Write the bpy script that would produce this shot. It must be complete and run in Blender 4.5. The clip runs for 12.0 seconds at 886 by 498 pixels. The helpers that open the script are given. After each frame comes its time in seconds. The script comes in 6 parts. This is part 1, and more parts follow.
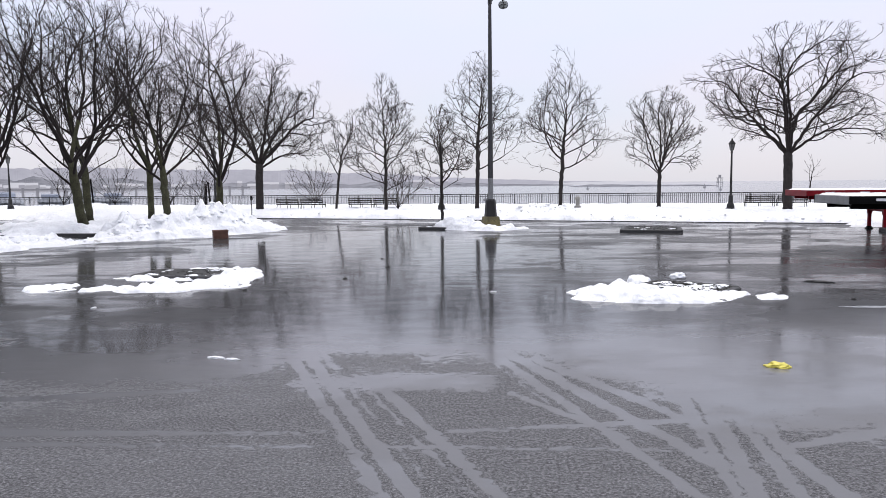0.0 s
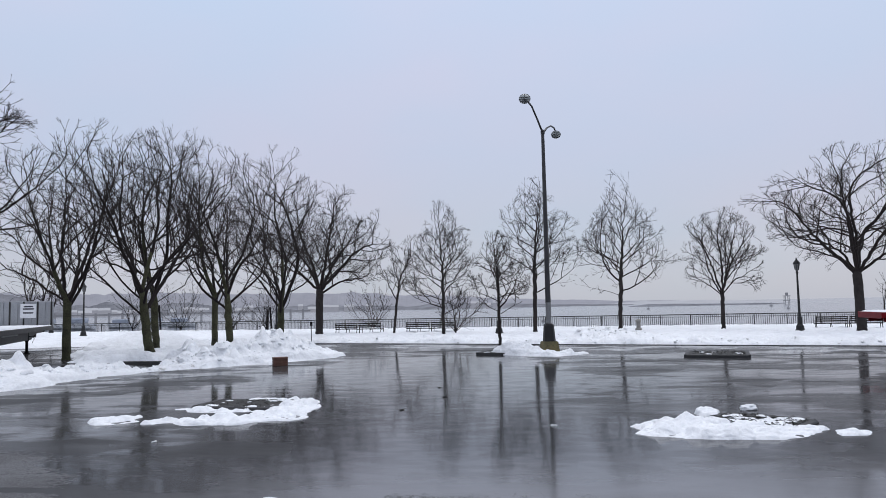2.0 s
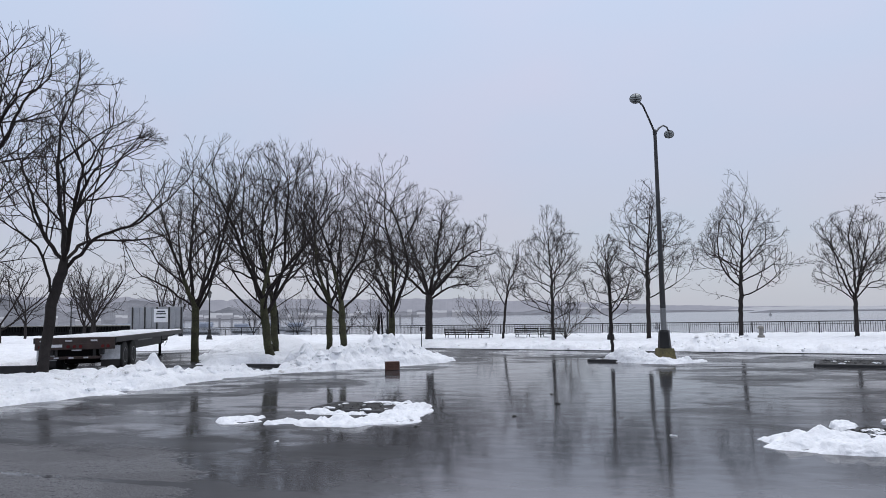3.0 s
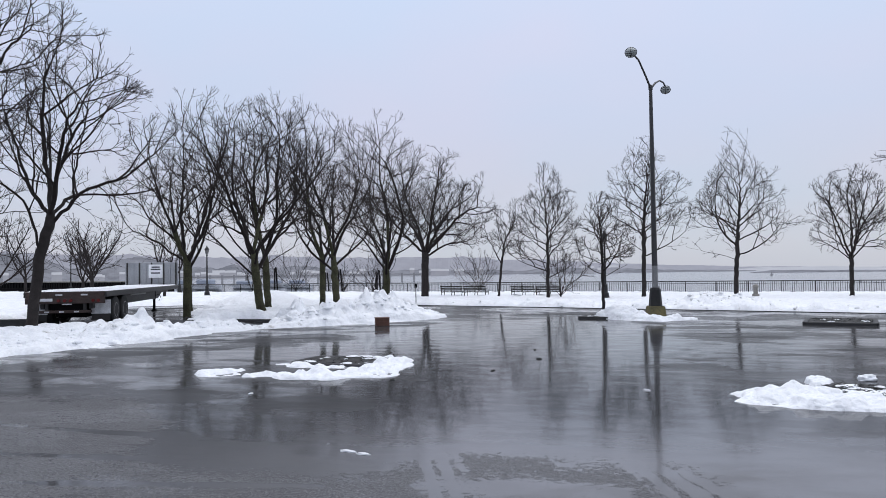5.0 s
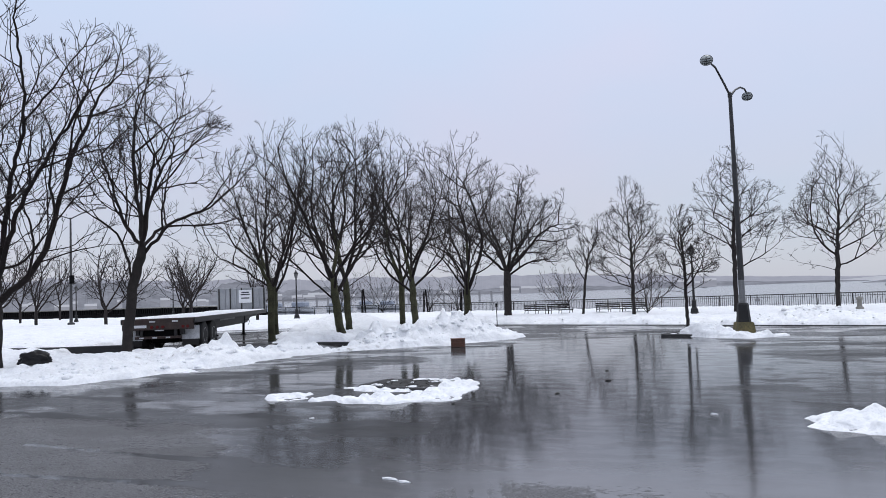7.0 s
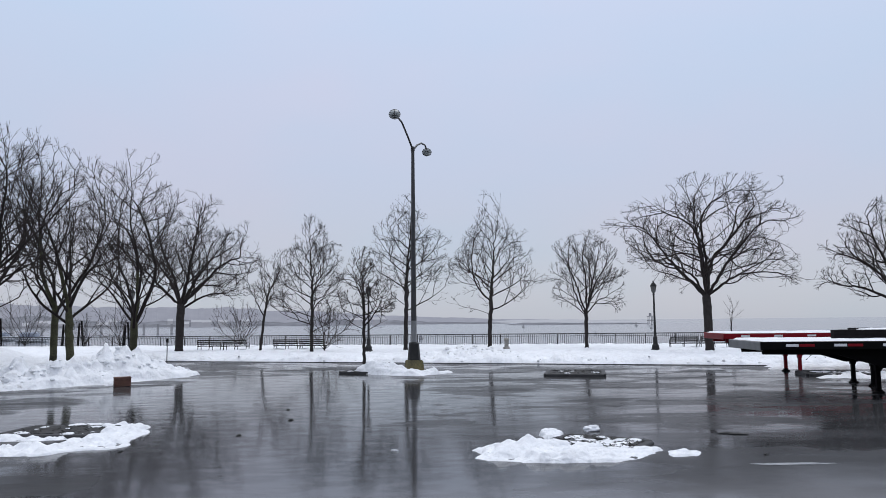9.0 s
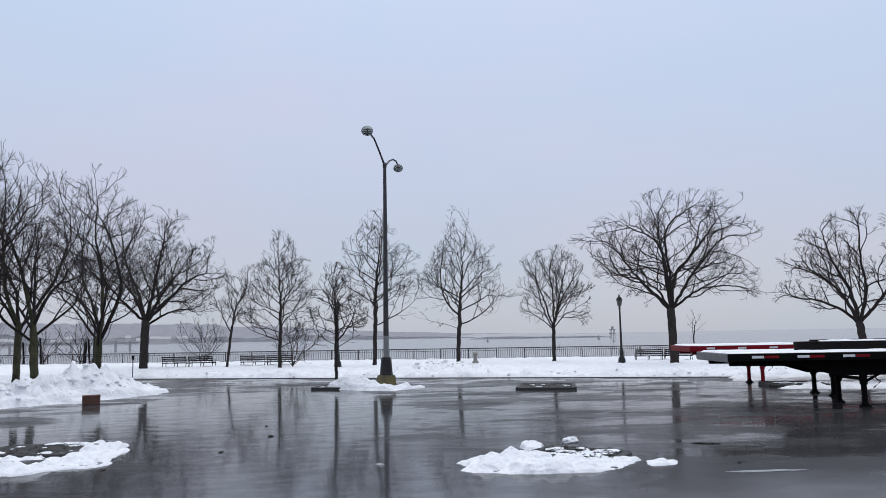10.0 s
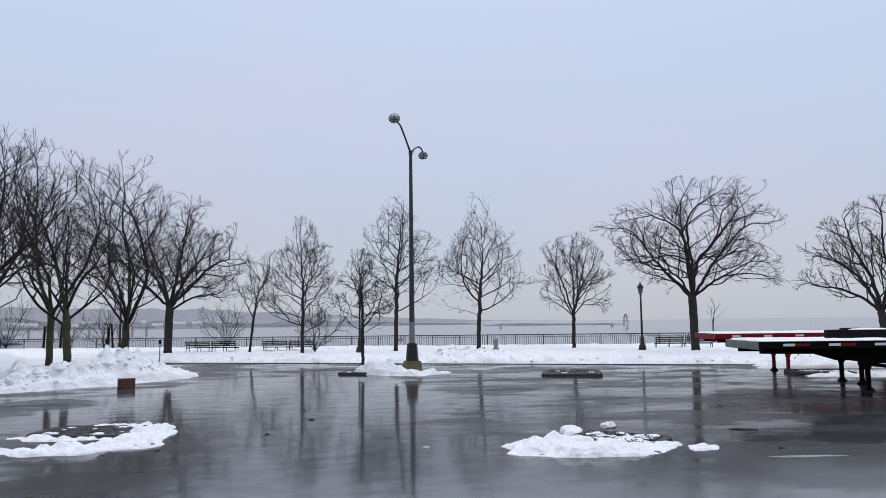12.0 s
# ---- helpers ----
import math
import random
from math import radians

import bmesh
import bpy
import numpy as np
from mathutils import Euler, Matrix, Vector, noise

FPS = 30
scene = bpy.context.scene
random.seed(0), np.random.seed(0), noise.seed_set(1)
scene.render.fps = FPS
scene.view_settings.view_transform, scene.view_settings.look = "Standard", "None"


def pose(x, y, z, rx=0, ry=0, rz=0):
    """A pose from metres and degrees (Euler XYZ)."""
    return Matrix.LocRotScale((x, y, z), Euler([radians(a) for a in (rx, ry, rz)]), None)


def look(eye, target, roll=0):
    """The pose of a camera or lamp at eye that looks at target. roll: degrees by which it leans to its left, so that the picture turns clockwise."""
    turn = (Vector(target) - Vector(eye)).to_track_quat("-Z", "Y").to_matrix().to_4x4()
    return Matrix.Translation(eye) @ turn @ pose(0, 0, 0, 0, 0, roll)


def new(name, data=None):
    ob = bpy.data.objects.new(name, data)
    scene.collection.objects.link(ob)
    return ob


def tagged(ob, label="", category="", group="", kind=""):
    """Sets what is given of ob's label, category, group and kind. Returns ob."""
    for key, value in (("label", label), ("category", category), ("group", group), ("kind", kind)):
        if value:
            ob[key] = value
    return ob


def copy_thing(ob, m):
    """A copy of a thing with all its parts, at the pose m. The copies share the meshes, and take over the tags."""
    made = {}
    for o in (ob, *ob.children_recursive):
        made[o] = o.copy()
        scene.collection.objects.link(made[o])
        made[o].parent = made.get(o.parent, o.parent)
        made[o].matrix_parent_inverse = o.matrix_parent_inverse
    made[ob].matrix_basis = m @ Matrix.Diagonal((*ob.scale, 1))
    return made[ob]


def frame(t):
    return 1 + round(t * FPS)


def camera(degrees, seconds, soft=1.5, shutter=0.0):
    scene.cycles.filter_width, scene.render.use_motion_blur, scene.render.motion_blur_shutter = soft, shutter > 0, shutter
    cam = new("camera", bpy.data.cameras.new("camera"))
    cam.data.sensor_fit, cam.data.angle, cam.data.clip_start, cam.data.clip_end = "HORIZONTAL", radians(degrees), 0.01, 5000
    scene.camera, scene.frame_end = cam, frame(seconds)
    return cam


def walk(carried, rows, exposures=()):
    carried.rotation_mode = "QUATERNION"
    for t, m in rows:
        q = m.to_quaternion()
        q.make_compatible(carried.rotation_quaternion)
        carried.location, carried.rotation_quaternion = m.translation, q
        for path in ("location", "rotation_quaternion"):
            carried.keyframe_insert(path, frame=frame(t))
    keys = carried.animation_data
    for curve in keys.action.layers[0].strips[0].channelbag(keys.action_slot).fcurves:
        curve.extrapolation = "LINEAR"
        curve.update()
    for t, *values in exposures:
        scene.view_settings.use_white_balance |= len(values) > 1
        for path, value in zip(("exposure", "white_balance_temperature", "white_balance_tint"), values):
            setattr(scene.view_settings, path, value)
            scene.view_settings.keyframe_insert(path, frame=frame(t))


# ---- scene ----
cam = camera(62.6, 12.0, 0.5)
PATH = [
    (0, (-0.17, -0.235, 1.848), (-0.215, 1.757, 1.669), -0.6),
    (0.5, (-0.172, -0.233, 1.88), (-0.2, 1.765, 1.794), -0.8),
    (1, (-0.167, -0.222, 1.912), (-0.204, 1.778, 1.92), -1.0),
    (1.5, (-0.18, -0.25, 1.963), (-0.269, 1.746, 2.057), -1.2),
    (2, (-0.158, -0.256, 2.009), (-0.354, 1.728, 2.164), -1.2),
    (2.5, (-0.19, -0.243, 2.037), (-0.532, 1.719, 2.218), -1.1),
    (3, (-0.23, -0.233, 2.007), (-0.714, 1.7, 2.183), -1.1),
    (3.2, (-0.233, -0.229, 1.992), (-0.758, 1.693, 2.159), -1.2),
    (5, (0.173, 0.024, 1.92), (-0.322, 1.961, 1.983), -0.8),
    (5.5, (0.335, 0.144, 1.949), (-0.208, 2.068, 2.021), -0.8),
    (6, (0.587, 0.206, 1.962), (-0.065, 2.095, 2.05), -1.2),
    (6.5, (0.656, 0.243, 1.965), (-0.111, 2.087, 2.074), -1.9),
    (7, (0.724, 0.226, 1.989), (-0.003, 2.086, 2.108), -2.1),
    (7.5, (0.722, 0.292, 1.979), (0.224, 2.224, 2.106), -1.5),
    (7.7, (0.727, 0.32, 1.973), (0.333, 2.277, 2.104), -1.2),
    (9.3, (0.351, 0.237, 2.04), (0.532, 2.217, 2.254), -0.7),
    (9.5, (0.295, 0.18, 2.035), (0.494, 2.157, 2.26), -0.8),
    (10, (0.086, 0.037, 2.046), (0.313, 2.01, 2.28), -1.0),
    (10.5, (-0.067, -0.051, 2.064), (0.179, 1.92, 2.294), -1.3),
    (11, (-0.275, -0.021, 2.079), (-0.017, 1.951, 2.294), -1.2),
    (11.5, (-0.41, -0.04, 2.07), (-0.166, 1.935, 2.274), -1.0),
    (12, (-0.473, -0.114, 2.05), (-0.28, 1.867, 2.248), -0.7),
]
walk(cam, [(t, look(eye, target, roll)) for t, eye, target, roll in PATH],
     [(0.0, 0.50, 6900, 13), (0.6, 0.42, 6850, 13), (1.2, 0.2, 6650, 11), (1.8, 0.0, 6500, 10), (3.2, 0.0, 6500, 10), (5.0, 0.14, 6500, 10), (6.8, 0.14, 6500, 10), (8.5, 0.0, 6450, 9), (12.0, 0.0, 6450, 9)])

# ---------------------------------------------------------------- world, sun
world = bpy.data.worlds.new("overcast_sky")
scene.world = world
world.use_nodes = True
wn, wl = world.node_tree.nodes, world.node_tree.links
wn.clear()
w_out, w_bg, w_sky = wn.new("ShaderNodeOutputWorld"), wn.new("ShaderNodeBackground"), wn.new("ShaderNodeTexSky")
w_sky.sky_type, w_sky.sun_disc = "NISHITA", False
SUN_EL, SUN_ROT = radians(62), radians(20)
w_sky.sun_elevation, w_sky.sun_rotation = SUN_EL, SUN_ROT
w_co, w_sep, w_ramp = wn.new("ShaderNodeTexCoord"), wn.new("ShaderNodeSeparateXYZ"), wn.new("ShaderNodeValToRGB")
wl.new(w_co.outputs["Generated"], w_sep.inputs[0])
wl.new(w_sep.outputs["Z"], w_ramp.inputs[0])
ramp = w_ramp.color_ramp          # overcast: hazy horizon, grey-blue above it, brightest overhead
ramp.elements[0].position, ramp.elements[0].color = 0.0, (0.47, 0.49, 0.55, 1)
ramp.elements[1].position, ramp.elements[1].color = 1.0, (1.15, 1.2, 1.3, 1)
for p_, c_ in ((0.06, (0.50, 0.52, 0.59, 1)), (0.2, (0.515, 0.565, 0.69, 1)), (0.42, (0.56, 0.64, 0.80, 1)), (0.62, (0.76, 0.82, 0.93, 1))):
    ramp.elements.new(p_).color = c_
w_map, w_noise, w_ramp2 = wn.new("ShaderNodeMapping"), wn.new("ShaderNodeTexNoise"), wn.new("ShaderNodeValToRGB")
w_map.inputs["Scale"].default_value = (1, 1, 2.2)
w_noise.inputs["Scale"].default_value, w_noise.inputs["Detail"].default_value = 2.1, 3
wl.new(w_co.outputs["Generated"], w_map.inputs[0])
wl.new(w_map.outputs[0], w_noise.inputs["Vector"])
wl.new(w_noise.outputs["Fac"], w_ramp2.inputs[0])
w_ramp2.color_ramp.elements[0].position, w_ramp2.color_ramp.elements[0].color = 0.32, (0.95, 1.0, 1.03, 1)
w_ramp2.color_ramp.elements[1].position, w_ramp2.color_ramp.elements[1].color = 0.68, (1.06, 0.99, 1.0, 1)
w_mul = wn.new("ShaderNodeMix")
w_mul.data_type, w_mul.blend_type = "RGBA", "MULTIPLY"
w_mul.inputs[0].default_value = 1
wl.new(w_ramp.outputs[0], w_mul.inputs[6])
wl.new(w_ramp2.outputs[0], w_mul.inputs[7])
w_dim = wn.new("ShaderNodeMix")   # clear sky, seen faintly through the cloud
w_dim.data_type, w_dim.blend_type = "RGBA", "ADD"
w_dim.inputs[0].default_value = 0.01
wl.new(w_mul.outputs[2], w_dim.inputs[6])
wl.new(w_sky.outputs[0], w_dim.inputs[7])
wl.new(w_dim.outputs[2], w_bg.inputs[0])
w_bg.inputs[1].default_value = 1.0
wl.new(w_bg.outputs[0], w_out.inputs[0])

sun = new("sun", bpy.data.lights.new("sun", "SUN"))
sun.data.energy, sun.data.angle, sun.data.color = 0.75, radians(40), (1.0, 0.98, 0.95)
sun.matrix_world = look((0, 0, 60), (-math.sin(SUN_ROT) * 40, -math.cos(SUN_ROT) * 40, 60 - math.tan(SUN_EL) * 40))


# ---------------------------------------------------------------- materials
def material(name, base, rough=0.6, metal=0.0, vary=0.25, scale=4.0, bump=0.2, bump_scale=None, coords="Object", spec=0.5, tint=None, coat=0.0, deep=0.02):
    """A surface with colour variation at two scales and a fine relief."""
    m = bpy.data.materials.new(name)
    m.use_nodes = True
    n, l = m.node_tree.nodes, m.node_tree.links
    p = n["Principled BSDF"]
    p.inputs["Roughness"].default_value, p.inputs["Metallic"].default_value = rough, metal
    p.inputs["Specular IOR Level"].default_value = spec
    p.inputs["Coat Weight"].default_value = coat
    co = n.new("ShaderNodeTexCoord")
    a, b = n.new("ShaderNodeTexNoise"), n.new("ShaderNodeTexNoise")
    a.inputs["Scale"].default_value, a.inputs["Detail"].default_value = scale, 6
    b.inputs["Scale"].default_value, b.inputs["Detail"].default_value = scale * 9, 4
    for q in (a, b):
        l.new(co.outputs[coords], q.inputs["Vector"])
    add = n.new("ShaderNodeMath")
    add.operation = "ADD"
    l.new(a.outputs["Fac"], add.inputs[0])
    l.new(b.outputs["Fac"], add.inputs[1])
    r = n.new("ShaderNodeMapRange")
    r.inputs["From Min"].default_value, r.inputs["From Max"].default_value = 0.65, 1.35
    l.new(add.outputs[0], r.inputs["Value"])
    mix = n.new("ShaderNodeMix")
    mix.data_type = "RGBA"
    lo = [c * (1 - vary) for c in base]
    hi = [min(1, c * (1 + vary)) for c in (tint or base)]
    mix.inputs[6].default_value, mix.inputs[7].default_value = (*lo, 1), (*hi, 1)
    l.new(r.outputs[0], mix.inputs[0])
    l.new(mix.outputs[2], p.inputs["Base Color"])
    if bump:
        bp, bn = n.new("ShaderNodeBump"), n.new("ShaderNodeTexNoise")
        bn.inputs["Scale"].default_value, bn.inputs["Detail"].default_value = bump_scale or scale * 12, 5
        bp.inputs["Strength"].default_value, bp.inputs["Distance"].default_value = bump, deep
        l.new(co.outputs[coords], bn.inputs["Vector"])
        l.new(bn.outputs["Fac"], bp.inputs["Height"])
        l.new(bp.outputs[0], p.inputs["Normal"])
    return m


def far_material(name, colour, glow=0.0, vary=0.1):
    """Distance as a plain backdrop: pale colour and emission stand in for mist."""
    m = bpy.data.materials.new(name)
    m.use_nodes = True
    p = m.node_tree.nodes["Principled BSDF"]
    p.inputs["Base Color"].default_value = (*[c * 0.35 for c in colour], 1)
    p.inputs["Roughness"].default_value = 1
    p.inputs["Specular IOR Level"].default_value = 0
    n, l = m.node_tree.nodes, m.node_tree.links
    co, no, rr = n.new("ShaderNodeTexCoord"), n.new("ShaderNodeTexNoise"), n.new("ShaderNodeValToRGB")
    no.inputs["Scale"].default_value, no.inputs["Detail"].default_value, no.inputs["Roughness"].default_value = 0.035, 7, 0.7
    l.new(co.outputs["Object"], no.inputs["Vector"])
    l.new(no.outputs["Fac"], rr.inputs[0])      # woods, roofs and fields, low in contrast for the painted mist
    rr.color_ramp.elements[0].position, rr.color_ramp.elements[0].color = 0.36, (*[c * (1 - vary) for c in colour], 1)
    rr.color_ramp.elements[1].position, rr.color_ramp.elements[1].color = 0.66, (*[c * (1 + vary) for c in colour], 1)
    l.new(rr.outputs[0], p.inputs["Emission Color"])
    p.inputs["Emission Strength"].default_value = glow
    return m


M_SNOW = material("snow", (0.80, 0.815, 0.84), 0.75, 0, 0.12, 1.8, 0.9, 6, spec=0.3, deep=0.09)


def speckle(m, colour, scale, lo, hi):
    """Grit and leaf bits caught in the snow."""
    nt = m.node_tree
    p = nt.nodes["Principled BSDF"]
    src = p.inputs["Base Color"].links[0].from_socket
    co, no, big = nt.nodes.new("ShaderNodeTexCoord"), nt.nodes.new("ShaderNodeTexNoise"), nt.nodes.new("ShaderNodeTexNoise")
    no.inputs["Scale"].default_value, no.inputs["Detail"].default_value, no.inputs["Roughness"].default_value = scale, 5, 0.7
    big.inputs["Scale"].default_value, big.inputs["Detail"].default_value = 0.35, 3
    for q in (no, big):
        nt.links.new(co.outputs["Object"], q.inputs["Vector"])
    add = nt.nodes.new("ShaderNodeMath")
    add.operation = "MULTIPLY_ADD"
    add.inputs[1].default_value = 0.6
    nt.links.new(big.outputs["Fac"], add.inputs[0])
    nt.links.new(no.outputs["Fac"], add.inputs[2])
    mr, mix = nt.nodes.new("ShaderNodeMapRange"), nt.nodes.new("ShaderNodeMix")
    mr.inputs["From Min"].default_value, mr.inputs["From Max"].default_value = lo, hi
    nt.links.new(add.outputs[0], mr.inputs["Value"])
    mix.data_type = "RGBA"
    mix.inputs[7].default_value = (*colour, 1)
    nt.links.new(mr.outputs[0], mix.inputs[0])
    nt.links.new(src, mix.inputs[6])
    nt.links.new(mix.outputs[2], p.inputs["Base Color"])


speckle(M_SNOW, (0.42, 0.41, 0.40), 5.0, 0.97, 1.10)
M_DIRTY = material("old_snow", (0.55, 0.56, 0.58), 0.7, 0, 0.25, 2.5, 0.6, 9, spec=0.3, tint=(0.80, 0.81, 0.83))
M_BARK = material("dark_bark", (0.030, 0.026, 0.025), 0.9, 0, 0.4, 5, 0.6, 30, spec=0.2)
M_TWIG = material("twig_bark", (0.021, 0.0165, 0.016), 0.9, 0, 0.2, 3, 0, spec=0.2)
M_BARK_GREEN = material("mossy_bark", (0.030, 0.029, 0.020), 0.95, 0, 0.4, 2.2, 0.6, 30, spec=0.2, tint=(0.058, 0.058, 0.034))
M_IRON = material("black_iron", (0.010, 0.010, 0.011), 0.5, 0.2, 0.3, 6, 0.1)
M_STEEL = material("galvanised_steel", (0.22, 0.225, 0.23), 0.55, 0.5, 0.25, 3, 0.1)
M_POLE = material("weathered_pole", (0.055, 0.055, 0.058), 0.6, 0.4, 0.3, 2, 0.1)
M_CONC = material("weathered_concrete", (0.24, 0.23, 0.21), 0.85, 0, 0.25, 3, 0.4)
M_YCONC = material("yellowed_concrete", (0.075, 0.071, 0.055), 0.85, 0, 0.4, 1.6, 0.4, tint=(0.15, 0.125, 0.05))
M_KERB = material("wet_granite_kerb", (0.035, 0.035, 0.037), 0.6, 0, 0.3, 5, 0.3, spec=0.3)
M_SOIL = material("wet_soil", (0.020, 0.0195, 0.0195), 0.7, 0, 0.5, 8, 0.8)
M_WEED = material("dead_weeds", (0.022, 0.021, 0.019), 0.9, 0, 0.5, 8, 0)
M_WOOD = material("bench_wood", (0.010, 0.009, 0.009), 0.85, 0, 0.3, 8, 0.2, spec=0.15)
M_DECK = material("trailer_planks", (0.16, 0.14, 0.12), 0.8, 0, 0.3, 6, 0.4)
M_BLACK = material("black_chassis_paint", (0.0045, 0.0045, 0.005), 0.65, 0, 0.4, 4, 0.15, spec=0.06)
M_GREYPAINT = material("grimy_grey_paint", (0.020, 0.0185, 0.018), 0.6, 0.0, 0.3, 4, 0.15)
M_RUST = material("rusty_brown_paint", (0.045, 0.028, 0.024), 0.65, 0, 0.45, 5, 0.3)
M_GRIMY = material("grimy_white_rubber", (0.60, 0.61, 0.63), 0.7, 0, 0.4, 5, 0.1)
M_RED = material("red_paint", (0.20, 0.007, 0.014), 0.5, 0, 0.25, 4, 0.1, spec=0.12)
M_LENS = material("red_lens", (0.13, 0.012, 0.012), 0.2, 0, 0.1, 6, 0)
M_WHITE = material("white_panel", (0.74, 0.75, 0.77), 0.6, 0, 0.12, 4, 0.05)
M_RUBBER = material("tyre_rubber", (0.018, 0.018, 0.018), 0.8, 0, 0.3, 8, 0.2)
M_RIM = material("wheel_rim", (0.40, 0.40, 0.41), 0.45, 0.5, 0.25, 8, 0.1)
M_ALU = material("ribbed_aluminium", (0.33, 0.34, 0.36), 0.5, 0.4, 0.15, 2, 0.05)
M_BAR = material("sign_bars", (0.05, 0.05, 0.06), 0.6, 0, 0.1, 4, 0)
M_CRATE = material("rusty_brown_crate", (0.10, 0.046, 0.032), 0.75, 0, 0.4, 6, 0.3)
M_BAG = material("black_plastic_bag", (0.006, 0.006, 0.007), 0.45, 0, 0.3, 6, 0.5, 14, spec=0.25)
M_YELLOW = material("yellow_plastic", (0.66, 0.58, 0.10), 0.4, 0, 0.15, 12, 0.2)
M_TIMBER = material("dark_timber", (0.011, 0.010, 0.0105), 0.85, 0, 0.4, 5, 0.4, spec=0.06)
M_GLOBE = material("ribbed_lamp_glass", (0.30, 0.33, 0.33), 0.12, 0, 0.3, 20, 0.1)
M_GRILLE = material("lantern_glass", (0.10, 0.10, 0.10), 0.15, 0, 0.2, 9, 0)
M_ICE = material("grey_ice", (0.26, 0.265, 0.28), 0.35, 0, 0.4, 5, 0.2)
M_LITTER = material("white_litter", (0.75, 0.76, 0.78), 0.6, 0, 0.1, 6, 0.2)
M_PLAINBLUE = material("blue_canvas", (0.28, 0.31, 0.37), 0.7, 0, 0.2, 2, 0.1)


def nmath(nt, op, a, b=None, c=None):
    q = nt.nodes.new("ShaderNodeMath")
    q.operation = op
    for i, v in enumerate((a, b, c)):
        if v is None:
            continue
        if isinstance(v, (int, float)):
            q.inputs[i].default_value = v
        else:
            nt.links.new(v, q.inputs[i])
    return q.outputs[0]


def nnoise(nt, vec, scale, detail=4, stretch=(1, 1, 1), rot=0.0, rough=0.5):
    mp, no = nt.nodes.new("ShaderNodeMapping"), nt.nodes.new("ShaderNodeTexNoise")
    mp.inputs["Scale"].default_value, mp.inputs["Rotation"].default_value = stretch, (0, 0, rot)
    no.inputs["Scale"].default_value, no.inputs["Detail"].default_value, no.inputs["Roughness"].default_value = scale, detail, rough
    nt.links.new(vec, mp.inputs[0])
    nt.links.new(mp.outputs[0], no.inputs["Vector"])
    return no.outputs["Fac"]


def nstep(nt, v, lo, hi, smooth=True):
    q = nt.nodes.new("ShaderNodeMapRange")
    q.interpolation_type = "SMOOTHSTEP" if smooth else "LINEAR"
    q.inputs["From Min"].default_value, q.inputs["From Max"].default_value = lo, hi
    nt.links.new(v, q.inputs["Value"])
    return q.outputs[0]


